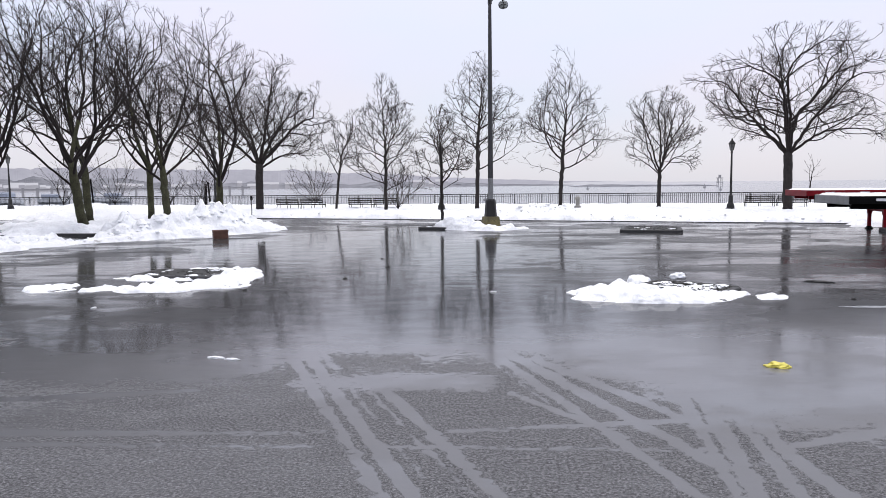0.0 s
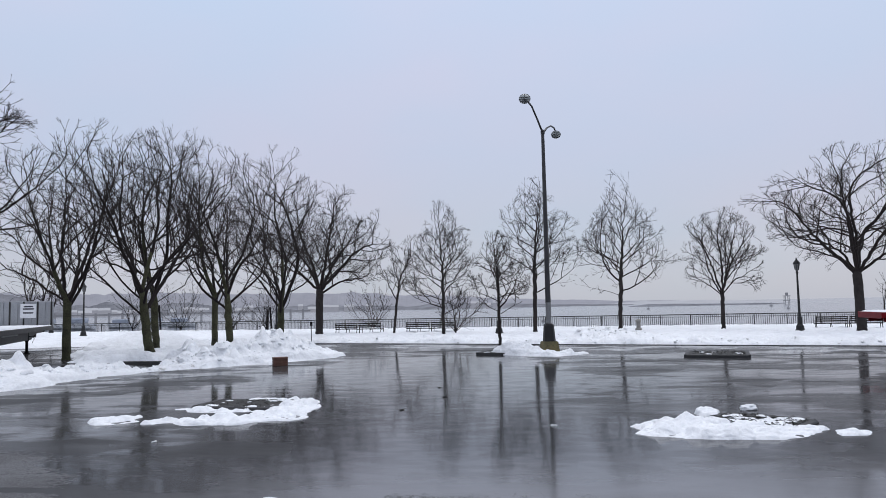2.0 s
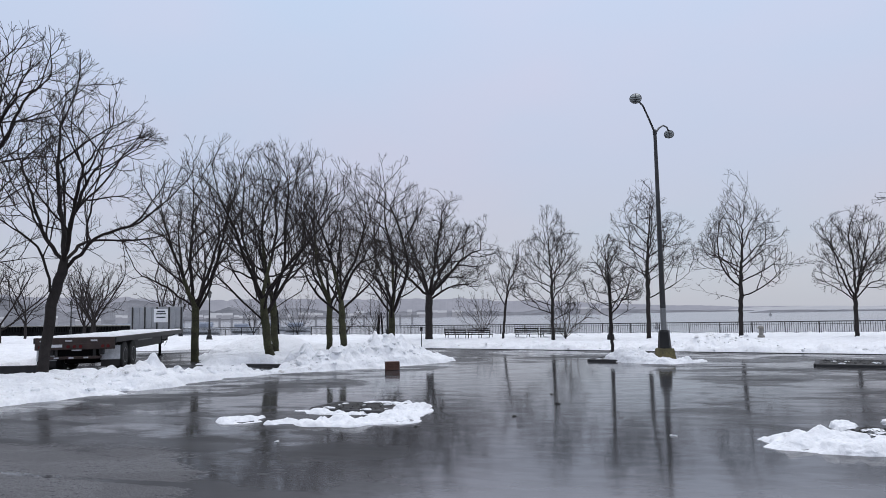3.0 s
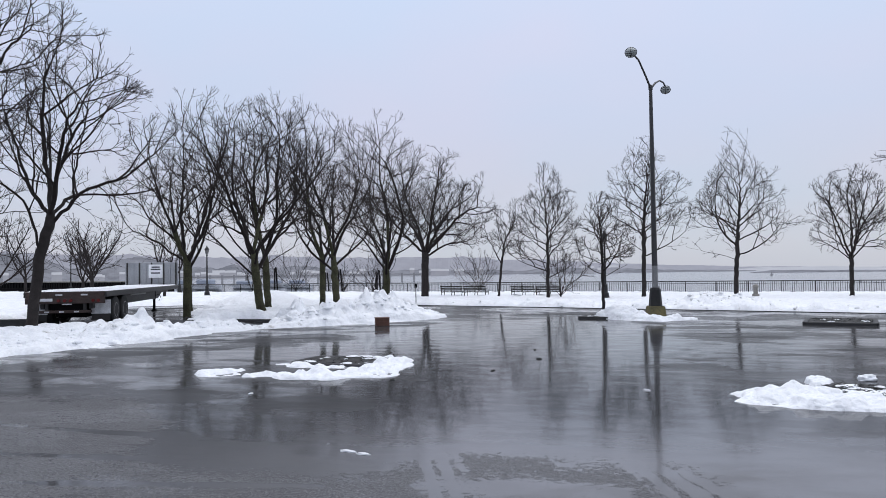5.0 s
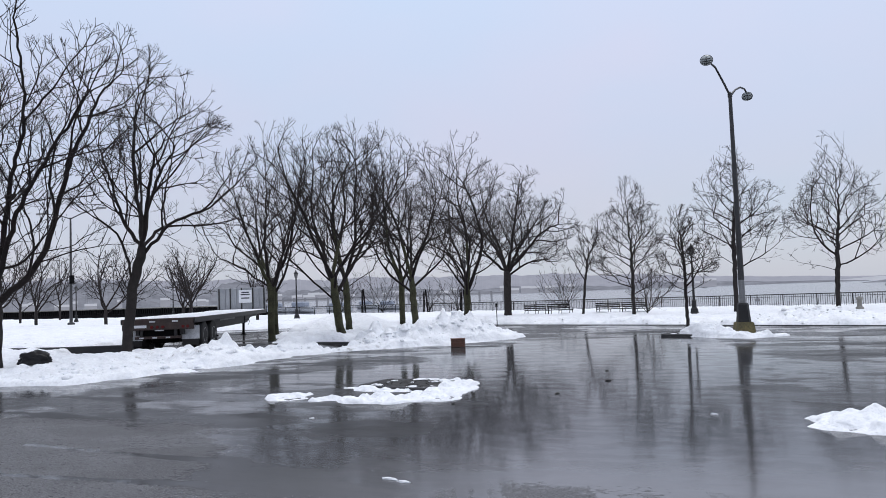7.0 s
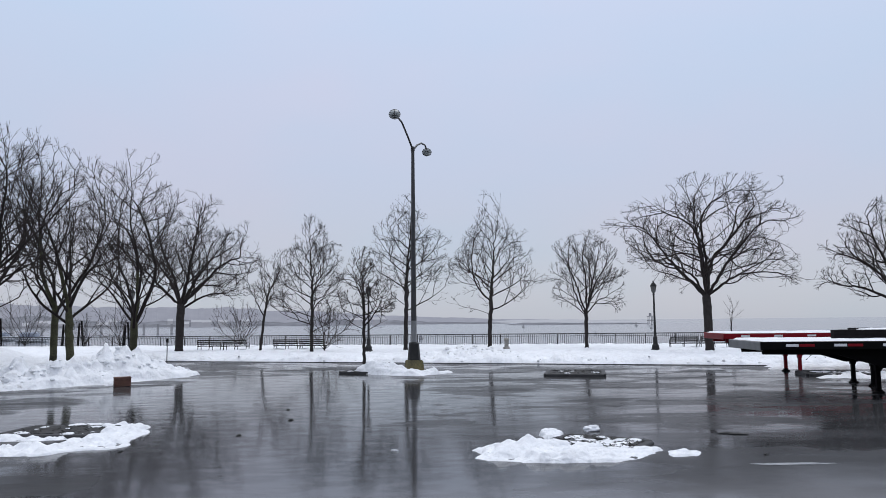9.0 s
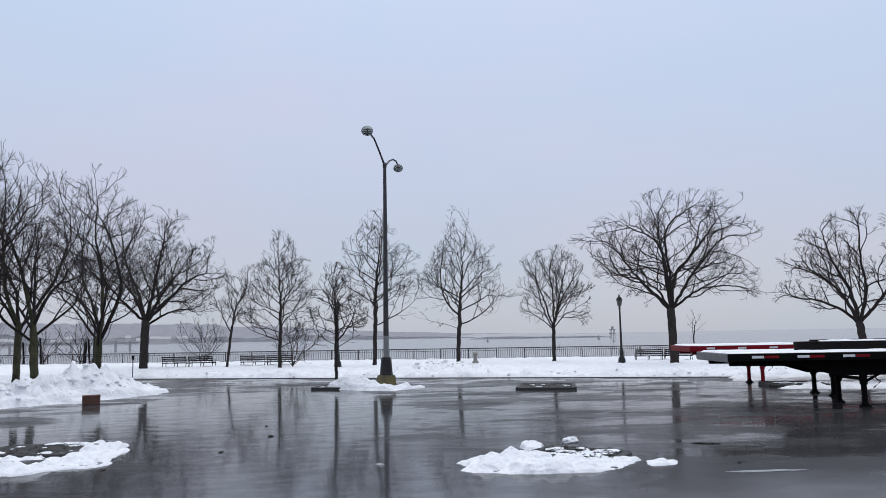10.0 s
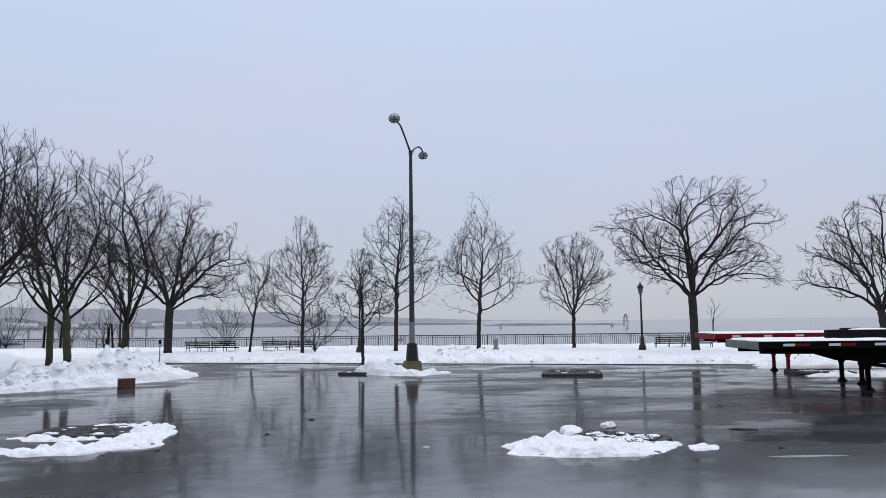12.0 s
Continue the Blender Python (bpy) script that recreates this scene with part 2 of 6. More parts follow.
def wet_asphalt():
    """Asphalt under a film of melt water; grey slush with wheel tracks where cars have turned."""
    m = bpy.data.materials.new("wet_asphalt")
    m.use_nodes = True
    nt = m.node_tree
    p = nt.nodes["Principled BSDF"]
    co = nt.nodes.new("ShaderNodeTexCoord").outputs["Object"]
    sx = nt.nodes.new("ShaderNodeSeparateXYZ")
    nt.links.new(co, sx.inputs[0])
    X, Y = sx.outputs["X"], sx.outputs["Y"]
    # where the slush lies: a broad patch, wavy-edged
    wav = nmath(nt, "MULTIPLY", nmath(nt, "SUBTRACT", nnoise(nt, co, 0.8, 6, rough=0.6), 0.5), 1.5)
    left_lift = nmath(nt, "SUBTRACT", nmath(nt, "SUBTRACT", nmath(nt, "MULTIPLY", nstep(nt, X, -4.0, -7.5), 3.2), nmath(nt, "MULTIPLY", nstep(nt, X, -1.6, -2.5), 0.7)), nmath(nt, "ADD", nmath(nt, "MULTIPLY", nstep(nt, X, 0.2, 1.7), 1.5), nmath(nt, "MULTIPLY", nstep(nt, X, 1.6, 2.4), 0.9)))
    edge = nmath(nt, "SUBTRACT", nmath(nt, "ADD", nmath(nt, "ADD", 7.75, left_lift), wav), Y)
    # wheel tracks pressed down to water: from, to, half width, how clear, and whether the tread shows
    free = None
    wob = nmath(nt, "MULTIPLY", nmath(nt, "SUBTRACT", nnoise(nt, co, 5.0, 6, rough=0.75), 0.5), 0.22)
    for x0, y0, x1, y1, half, clear, tread in (
            (-3.9, 5.06, 0.2, 5.04, 0.07, 0.55, 0), (-0.3, 5.06, 1.6, 5.32, 0.06, 0.8, 0), (-3.9, 4.84, 1.6, 4.68, 0.05, 0.6, 0), (-1.75, 6.50, 0.15, 6.44, 0.42, 0.58, 0), (-1.95, 7.75, -0.42, 3.7, 0.24, 1.0, 1),
            (-0.9, 6.2, 0.1, 3.7, 0.14, 1.0, 1), (0.05, 7.9, 1.2, 3.9, 0.10, 0.9, 1), (0.35, 7.6, 1.5, 4.4, 0.07, 0.9, 0), (0.62, 7.3, 1.75, 5.0, 0.06, 0.9, 0), (0.25, 6.1, 1.05, 4.9, 0.05, 0.7, 0),
            (1.72, 6.1, 1.42, 3.8, 0.07, 1.0, 1), (1.92, 5.9, 1.55, 3.8, 0.06, 1.0, 0), (2.0, 5.6, 1.78, 3.8, 0.08, 1.0, 1), (2.16, 5.5, 2.04, 4.6, 0.06, 1.0, 0), (2.04, 4.65, 2.1, 3.7, 0.06, 0.9, 0), (2.1, 4.74, 3.6, 5.28, 0.06, 0.7, 0),
            (-9.5, 6.4, -2.2, 6.9, 0.10, 0.7, 0), (-9.0, 8.0, -2.6, 7.5, 0.10, 0.7, 0), (-8.5, 5.2, -2.5, 6.2, 0.07, 0.6, 0)):
        dx, dy = x1 - x0, y1 - y0
        k = math.hypot(dx, dy)
        nx, ny = -dy / k, dx / k
        d = nmath(nt, "ADD", nmath(nt, "MULTIPLY", X, nx), nmath(nt, "MULTIPLY_ADD", Y, ny, -(nx * x0 + ny * y0)))
        along = nmath(nt, "ADD", nmath(nt, "MULTIPLY", X, dx / k), nmath(nt, "MULTIPLY_ADD", Y, dy / k, -(dx * x0 + dy * y0) / k))
        t = nstep(nt, nmath(nt, "ABSOLUTE", nmath(nt, "ADD", d, wob)), half * 1.3 + 0.02, half * 0.3)
        t = nmath(nt, "MULTIPLY", t, nmath(nt, "MULTIPLY", nstep(nt, nmath(nt, "ADD", along, wob), -0.15, 0.1), nstep(nt, nmath(nt, "ADD", along, wob), k + 0.15, k - 0.1)))
        if tread:
            blocks = nstep(nt, nmath(nt, "SINE", nmath(nt, "MULTIPLY", nmath(nt, "MULTIPLY_ADD", wob, 0.8, d), 34.0)), -0.9, 0.2)
            t = nmath(nt, "MULTIPLY", t, nmath(nt, "ADD", 0.25, nmath(nt, "MULTIPLY", blocks, 0.75)))
        t = nmath(nt, "MULTIPLY", t, clear)
        free = t if free is None else nmath(nt, "MAXIMUM", free, t)
    ragged = nmath(nt, "ADD", nmath(nt, "MULTIPLY_ADD", nnoise(nt, co, 13.0, 6, (0.8, 1.3, 1), rough=0.78), 2.1, -1.05), nmath(nt, "MULTIPLY_ADD", nnoise(nt, co, 1.3, 5, (0.7, 1.4, 1), rough=0.6), 1.3, -0.65))
    lying = nmath(nt, "SUBTRACT", nmath(nt, "ADD", nmath(nt, "MULTIPLY", nstep(nt, edge, -0.5, 1.0), 0.75), nmath(nt, "MULTIPLY", nstep(nt, edge, 1.0, 3.0), 0.30)), free)
    lying = nmath(nt, "SUBTRACT", lying, nmath(nt, "SUBTRACT", nmath(nt, "MULTIPLY", nstep(nt, X, -1.6, -3.6), 0.24), nmath(nt, "MULTIPLY", nstep(nt, X, -4.2, -6.0), 0.22)))
    slush = nstep(nt, nmath(nt, "ADD", lying, ragged), 0.44, 0.52)
    slush = nmath(nt, "MULTIPLY", slush, nstep(nt, edge, -0.45, 0.0))
    holes = nstep(nt, nnoise(nt, co, 15.0, 5, (0.7, 1.2, 1), 0.2, 0.7), 0.40, 0.47)      # worn through in small spots
    slush = nmath(nt, "MULTIPLY", slush, nmath(nt, "MULTIPLY_ADD", holes, 0.7, 0.3))
    # water film: large still puddles, thinner film elsewhere
    film = nstep(nt, nnoise(nt, co, 0.34, 8, (0.75, 1.2, 1), radians(-14), 0.56), 0.465, 0.515)
    streak = nstep(nt, nnoise(nt, co, 0.55, 8, (0.45, 1.3, 1), radians(12), 0.62), 0.50, 0.60)
    fine = nstep(nt, nnoise(nt, co, 2.4, 8, (0.5, 1.2, 1), radians(-6), 0.65), 0.44, 0.56)
    # one broad pool of standing water
    q = nmath(nt, "ADD", nmath(nt, "POWER", nmath(nt, "MULTIPLY_ADD", X, 0.36, 0.25), 2.0), nmath(nt, "POWER", nmath(nt, "MULTIPLY_ADD", Y, 0.23, -2.5), 2.0))
    pool = nstep(nt, nmath(nt, "MULTIPLY_ADD", nnoise(nt, co, 0.6, 6), 1.2, q), 1.9, 1.2)
    q2 = nmath(nt, "ADD", nmath(nt, "POWER", nmath(nt, "MULTIPLY_ADD", X, 0.19, 0.6), 2.0), nmath(nt, "POWER", nmath(nt, "MULTIPLY_ADD", Y, 0.11, -2.3), 2.0))
    pool = nmath(nt, "MAXIMUM", pool, nstep(nt, nmath(nt, "MULTIPLY_ADD", nnoise(nt, co, 0.45, 7, (0.8, 1.2, 1), 0.3, 0.6), 1.7, q2), 1.85, 1.6))
    film = nmath(nt, "MAXIMUM", film, pool)
    streak = nmath(nt, "MULTIPLY", streak, nmath(nt, "SUBTRACT", 1.0, pool))
    # colour
    grain = nnoise(nt, co, 90, 3)
    patch = nnoise(nt, co, 0.5, 5)
    tone = nmath(nt, "ADD", nmath(nt, "MULTIPLY", grain, 0.022), nmath(nt, "MULTIPLY", patch, 0.03))
    grey = nmath(nt, "ADD", tone, 0.012)
    # grey meltwater ice, its colour raised to stand in for reflected sky
    ice_sheen = nmath(nt, "MULTIPLY", nstep(nt, X, -7.0, 0.0), nstep(nt, nmath(nt, "ADD", Y, wav), 10.5, 7.2))
    grey = nmath(nt, "ADD", grey, nmath(nt, "MULTIPLY", ice_sheen, 0.105))
    sl = nmath(nt, "ADD", 0.035, nmath(nt, "MULTIPLY", nmath(nt, "POWER", nstep(nt, nnoise(nt, co, 44, 5, rough=0.85), 0.33, 0.70), 1.6), 0.27))
    mixc = nt.nodes.new("ShaderNodeMix")
    nt.links.new(slush, mixc.inputs[0])
    nt.links.new(grey, mixc.inputs[2])
    nt.links.new(sl, mixc.inputs[3])
    comb = nt.nodes.new("ShaderNodeCombineColor")
    for i, k in enumerate((1.0, 1.0, 1.05)):
        nt.links.new(nmath(nt, "MULTIPLY", mixc.outputs[0], k), comb.inputs[i])
    nt.links.new(comb.outputs[0], p.inputs["Base Color"])
    # roughness: mirror in the puddles, duller where the film is thin
    r = nmath(nt, "ADD", 0.09, nmath(nt, "MULTIPLY", nmath(nt, "SUBTRACT", 1.0, film), 0.06))
    r = nmath(nt, "ADD", r, nmath(nt, "MULTIPLY", streak, 0.07))
    r = nmath(nt, "ADD", r, nmath(nt, "MULTIPLY", slush, 0.42))
    nt.links.new(r, p.inputs["Roughness"])
    p.inputs["IOR"].default_value = 1.36
    h = nmath(nt, "ADD", nmath(nt, "MULTIPLY", nnoise(nt, co, 1.5, 4, (0.6, 1.3, 1)), 0.009), nmath(nt, "MULTIPLY", nmath(nt, "MULTIPLY", slush, nnoise(nt, co, 55, 5, rough=0.85)), 0.034))
    h = nmath(nt, "ADD", h, nmath(nt, "MULTIPLY", slush, 0.012))
    bp = nt.nodes.new("ShaderNodeBump")
    bp.inputs["Strength"].default_value, bp.inputs["Distance"].default_value = 0.55, 1.0
    nt.links.new(h, bp.inputs["Height"])
    nt.links.new(bp.outputs[0], p.inputs["Normal"])
    # stones that stand out of the film stay matt
    dry = nt.nodes.new("ShaderNodeBsdfPrincipled")
    dry.inputs["Roughness"].default_value, dry.inputs["Specular IOR Level"].default_value = 0.8, 0.15
    nt.links.new(comb.outputs[0], dry.inputs["Base Color"])
    nt.links.new(bp.outputs[0], dry.inputs["Normal"])
    share = nmath(nt, "ADD", 0.42, nmath(nt, "MULTIPLY", film, 0.46))
    share = nmath(nt, "ADD", share, nmath(nt, "MULTIPLY", streak, -0.24))
    share = nmath(nt, "MULTIPLY", share, nmath(nt, "ADD", 0.86, nmath(nt, "MULTIPLY", fine, 0.16)))
    share = nmath(nt, "ADD", share, nmath(nt, "MULTIPLY", pool, 0.12))
    mixs = nt.nodes.new("ShaderNodeMixShader")
    nt.links.new(share, mixs.inputs[0])
    nt.links.new(dry.outputs[0], mixs.inputs[1])
    nt.links.new(p.outputs[0], mixs.inputs[2])
    nt.links.new(mixs.outputs[0], nt.nodes["Material Output"].inputs[0])
    return m


def sea_water():
    m = material("calm_sea_water", (0.15, 0.165, 0.19), 0.15, 0, 0.1, 0.02, 0)
    nt = m.node_tree
    p = nt.nodes["Principled BSDF"]
    co = nt.nodes.new("ShaderNodeTexCoord").outputs["Object"]
    bp = nt.nodes.new("ShaderNodeBump")
    bp.inputs["Strength"].default_value, bp.inputs["Distance"].default_value = 0.4, 1.0
    nt.links.new(nmath(nt, "MULTIPLY", nnoise(nt, co, 0.5, 5, (0.4, 1.4, 1)), 0.04), bp.inputs["Height"])
    nt.links.new(bp.outputs[0], p.inputs["Normal"])
    return m


M_ASPHALT, M_WATER = wet_asphalt(), sea_water()


# ---------------------------------------------------------------- mesh helpers
def mesh_object(name, verts, faces, mat, parent=None, smooth=False, label=""):
    me = bpy.data.meshes.new(name)
    if isinstance(verts, np.ndarray):
        verts = verts.tolist()
    if isinstance(faces, np.ndarray):
        faces = faces.tolist()
    me.from_pydata(verts, [], faces)
    me.materials.append(mat)
    if smooth:
        me.polygons.foreach_set("use_smooth", [True] * len(me.polygons))
    me.update()
    ob = new(name, me)
    ob.parent = parent
    if label:
        ob["label"] = label
    return ob


def part(name, bm, mat, parent=None, label="", smooth=False):
    me = bpy.data.meshes.new(name)
    bm.to_mesh(me)
    bm.free()
    me.materials.append(mat)
    if smooth:
        me.polygons.foreach_set("use_smooth", [True] * len(me.polygons))
    ob = new(name, me)
    ob.parent = parent
    if label:
        ob["label"] = label
    return ob


def thing(name, m, label, category, group="", kind=""):
    ob = new(name)
    ob.empty_display_size = 0.2
    ob.matrix_basis = m
    return tagged(ob, label, category, group, kind)


def add_box(bm, c, s, bevel=0.0, rot=None):
    r = bmesh.ops.create_cube(bm, size=1.0)
    vs = r["verts"]
    mt = Matrix.Translation(c) @ (rot.to_4x4() if rot is not None else Matrix.Identity(4)) @ Matrix.Diagonal((*s, 1))
    bmesh.ops.transform(bm, matrix=mt, verts=vs)
    if bevel:
        es = list({e for v in vs for e in v.link_edges})
        bmesh.ops.bevel(bm, geom=es, offset=bevel, segments=1, affect="EDGES")


def box(name, c, s, mat, parent=None, bevel=0.012, label="", rot=None):
    bm = bmesh.new()
    add_box(bm, c, s, bevel, rot)
    return part(name, bm, mat, parent, label)


def lathe(bm, profile, seg=16, centre=(0, 0, 0), axis="Z"):
    """A turned shape: profile of (radius, height)."""
    rings = []
    for r, h in profile:
        ring = []
        for i in range(seg):
            a = 2 * math.pi * i / seg
            v = (r * math.cos(a), r * math.sin(a), h)
            if axis == "X":
                v = (v[2], v[0], v[1])
            if axis == "Y":
                v = (v[0], v[2], v[1])
            ring.append(bm.verts.new(Vector(v) + Vector(centre)))
        rings.append(ring)
    for a, b in zip(rings, rings[1:]):
        for i in range(seg):
            bm.faces.new((a[i], a[(i + 1) % seg], b[(i + 1) % seg], b[i]))
    bm.faces.new(rings[0][::-1])
    bm.faces.new(rings[-1])
    bmesh.ops.recalc_face_normals(bm, faces=bm.faces)


def tube(bm, pts, radii, seg=8):
    """A round bar along points, tapered."""
    pts = [Vector(q) for q in pts]
    rings = []
    for i, q in enumerate(pts):
        d = (pts[min(i + 1, len(pts) - 1)] - pts[max(i - 1, 0)]).normalized()
        ref = Vector((0, 0, 1)) if abs(d.z) < 0.9 else Vector((1, 0, 0))
        u = d.cross(ref).normalized()
        v = d.cross(u)
        r = radii[i] if isinstance(radii, (list, tuple)) else radii
        rings.append([bm.verts.new(q + (u * math.cos(a) + v * math.sin(a)) * r) for a in (2 * math.pi * k / seg for k in range(seg))])
    for a, b in zip(rings, rings[1:]):
        for i in range(seg):
            bm.faces.new((a[i], a[(i + 1) % seg], b[(i + 1) % seg], b[i]))
    bm.faces.new(rings[0][::-1])
    bm.faces.new(rings[-1])
    bmesh.ops.recalc_face_normals(bm, faces=bm.faces)


# smooth lattice noise over arrays, -1 to 1
LATTICE = np.random.RandomState(7).rand(256, 256)


def vnoise(x, y):
    xi, yi = np.floor(x).astype(int), np.floor(y).astype(int)
    fx, fy = x - xi, y - yi
    fx, fy = fx * fx * (3 - 2 * fx), fy * fy * (3 - 2 * fy)
    g = lambda a, b: LATTICE[a % 256, b % 256]
    return (g(xi, yi) * (1 - fx) * (1 - fy) + g(xi + 1, yi) * fx * (1 - fy) + g(xi, yi + 1) * (1 - fx) * fy + g(xi + 1, yi + 1) * fx * fy) * 2 - 1


def fbm(x, y, octaves=4, gain=0.5):
    s, a = 0, 1.0
    for k in range(octaves):
        s = s + a * vnoise(x * 2 ** k + 17.3 * k, y * 2 ** k + 5.1 * k)
        a *= gain
    return s


def sstep(v, lo, hi):
    t = np.clip((v - lo) / (hi - lo), 0, 1)
    return t * t * (3 - 2 * t)


def poly_distance(x, y, pts, closed=True):
    """Signed distance to a polygon: positive inside."""
    best = np.full(np.shape(x), 1e9)
    inside = np.zeros(np.shape(x), bool)
    n = len(pts)
    for i in range(n):
        (ax, ay), (bx, by) = pts[i], pts[(i + 1) % n]
        ex, ey = bx - ax, by - ay
        t = np.clip(((x - ax) * ex + (y - ay) * ey) / (ex * ex + ey * ey), 0, 1)
        best = np.minimum(best, np.hypot(x - ax - t * ex, y - ay - t * ey))
        cross = (ay > y) != (by > y)
        inside ^= cross & (x < (bx - ax) * (y - ay) / (by - ay + 1e-12) + ax)
    return np.where(inside, best, -best)


def height_sheet(name, xs, ys, fn, mat, parent=None, floor_z=-0.06):
    """A sheet of heights over a grid; cells wholly under the ground are left out."""
    gx, gy = np.meshgrid(xs, ys)
    z = fn(gx, gy)
    nx, ny = len(xs), len(ys)
    keep = z > floor_z
    idx = np.arange(nx * ny).reshape(ny, nx)
    cell = keep[:-1, :-1] | keep[1:, :-1] | keep[:-1, 1:] | keep[1:, 1:]
    f = np.stack([idx[:-1, :-1][cell], idx[:-1, 1:][cell], idx[1:, 1:][cell], idx[1:, :-1][cell]], 1)
    used = np.unique(f)
    remap = np.zeros(nx * ny, int)
    remap[used] = np.arange(len(used))
    v = np.stack([gx.ravel(), gy.ravel(), z.ravel()], 1)[used]
    return mesh_object(name, v, remap[f], mat, parent, True)


# ---------------------------------------------------------------- the ground, the sea and the far shore
GRID = radians(-15)                       # the car park's own direction
GU, GV = Vector((math.cos(GRID), math.sin(GRID), 0)), Vector((-math.sin(GRID), math.cos(GRID), 0))


def fence_y(x):
    return 57.5 - 0.22 * x


def kerb_y(x):
    return 36.6 - 0.37 * x - 0.0035 * (x + 4) ** 2 * (1 if x < -4 else 0)


ground = mesh_object("ground", [(-700, -500, 0), (700, -500, 0), (700, fence_y(700) + 1.2 + 120, 0), (60, fence_y(60) + 1.2, 0), (-60, fence_y(-60) + 1.2, 0), (-140, 100, 0), (-700, 160, 0)], [(0, 1, 2, 3, 4, 5, 6)], M_ASPHALT)
tagged(ground, "wet grey asphalt car park with puddles and slush", "ground", kind="structure")
sea_wall = mesh_object("sea_wall", [(60, fence_y(60) + 1.2, 0), (-60, fence_y(-60) + 1.2, 0), (-60, fence_y(-60) + 1.3, -3), (60, fence_y(60) + 1.3, -3)], [(0, 1, 2, 3)], M_CONC)
tagged(sea_wall, "grey concrete sea wall below the railing", "wall", kind="structure")
water = mesh_object("water", [(-4000, 40, -2.2), (4000, 40, -2.2), (4000, 4500, -2.2), (-4000, 4500, -2.2)], [(0, 1, 2, 3)], M_WATER)
tagged(water, "calm grey sea under an overcast sky", "sea", kind="structure")
# ---------------------------------------------------------------- snow
ISLAND = [(-90, 9.5), (-30, 12.2), (-17.3, 13.2), (-15.0, 13.8), (-14.2, 15.4), (-13.6, 18.4), (-13.3, 21.3), (-12.4, 22.9), (-11.2, 24.2), (-9.4, 25.8), (-8.2, 27.8),
          (-7.3, 30.2), (-9.5, 33.0), (-13.0, 37.5), (-20, 42.5), (-40, 51), (-90, 62)]
TR_REAR, TR_U = Vector((-17.75, 22.05, 0)), Vector((-0.42, 0.9075, 0))     # grey trailer: rear corner and its length's direction
TR_V = Vector((-0.9075, -0.42, 0))


def bump_at(x, y, cx, cy, h, rx, ry=None, rot=0.0):
    c, s = math.cos(rot), math.sin(rot)
    u, v = (x - cx) * c + (y - cy) * s, -(x - cx) * s + (y - cy) * c
    return h * np.exp(-(u / rx) ** 2 - (v / (ry or rx)) ** 2)


def island_rise(x, y):
    """The planted island lies higher than the car park."""
    return 0.20 * sstep(poly_distance(x, y, ISLAND), 0.8, 4.5)


def island_height(x, y):
    d = poly_distance(x, y, ISLAND) + 0.42 * fbm(x * 0.9, y * 0.9, 4)
    z = sstep(d, -0.02, 0.22) * 0.19 - 0.1 + sstep(d, 0.5, 4) * 0.14 + 0.05 * fbm(x * 0.35, y * 0.35, 3) + island_rise(x, y)
    front = 1 - sstep(y - (30 + (x + 8) * 0.4), -1, 3)
    ridge = np.exp(-((d - 1.5) / 1.0) ** 2) * front * (0.12 + 0.88 * sstep(y, 17.5, 20.5)) * (1 - 0.85 * np.exp(-((y - 22.7) / 1.45) ** 2) * (x > -17))
    z = z + ridge * (0.22 + 0.22 * sstep(fbm(x * 0.33 + 4, y * 0.33, 2), -0.5, 0.6))
    for b in ((-14.5, 19.2, 0.36, 0.9, 1.3, 0.0), (-14.9, 16.0, 0.10, 1.3, 1.0, 0.0), (-9.6, 27.9, 0.62, 1.0, 1.6, -0.6), (-10.9, 26.0, 0.22, 1.4, 0.9, 0.9), (-11.6, 25.0, 0.15, 0.8, 0.6, 0.5),
              (-18.6, 35.2, 0.62, 1.9, 1.4, 0.3), (-24, 44.0, 0.55, 4.5, 2.2, 0.2), (-17.5, 33.0, 0.3, 2.6, 1.4, 0.2), (-34, 21.5, 0.55, 7, 4, 0.1), (-27, 17, 0.2, 3, 2, 0)):
        z = z + bump_at(x, y, *b)
    lump = np.abs(fbm(x * 2.1, y * 2.1, 2, 0.5))
    chunk = np.abs(fbm(x * 5.1 + 7, y * 5.1, 1))
    z = z + (0.44 * lump + 0.18 * chunk - 0.24) * sstep(d, 0.1, 0.8) * (0.22 + 0.95 * ridge)
    # where the ploughed lane and the trailer's stand are bare
    u = (x - TR_REAR.x) * TR_U.x + (y - TR_REAR.y) * TR_U.y
    v = (x - TR_REAR.x) * TR_V.x + (y - TR_REAR.y) * TR_V.y
    bare = sstep(np.minimum(np.minimum(u + 2.4, 17 - u), np.minimum(v + 2.9, 4.6 - v)) + 0.7 * fbm(x * 0.8, y * 0.8, 3), 0, 0.8)
    lane = sstep(np.minimum(1.15 - np.abs((y - 24.6) + 0.05 * (x + 15)), np.minimum(-12.4 - x, x + 16.8)) + 0.5 * fbm(x * 0.7 + 9, y * 0.7, 3), 0, 0.6)
    ky = np.interp(x, [-30.0, -25.2, -22.4, -19.9], [19.7, 20.0, 20.3, 21.2])
    lane2 = sstep(np.minimum(0.35 - np.abs(y - ky + 0.25), np.minimum(-19.6 - x, x + 30)) + 0.10 * fbm(x * 0.9 + 3, y * 0.9, 3), 0, 0.3)
    return z - np.maximum(np.maximum(bare, lane), lane2) * (z + 0.08 - island_rise(x, y))


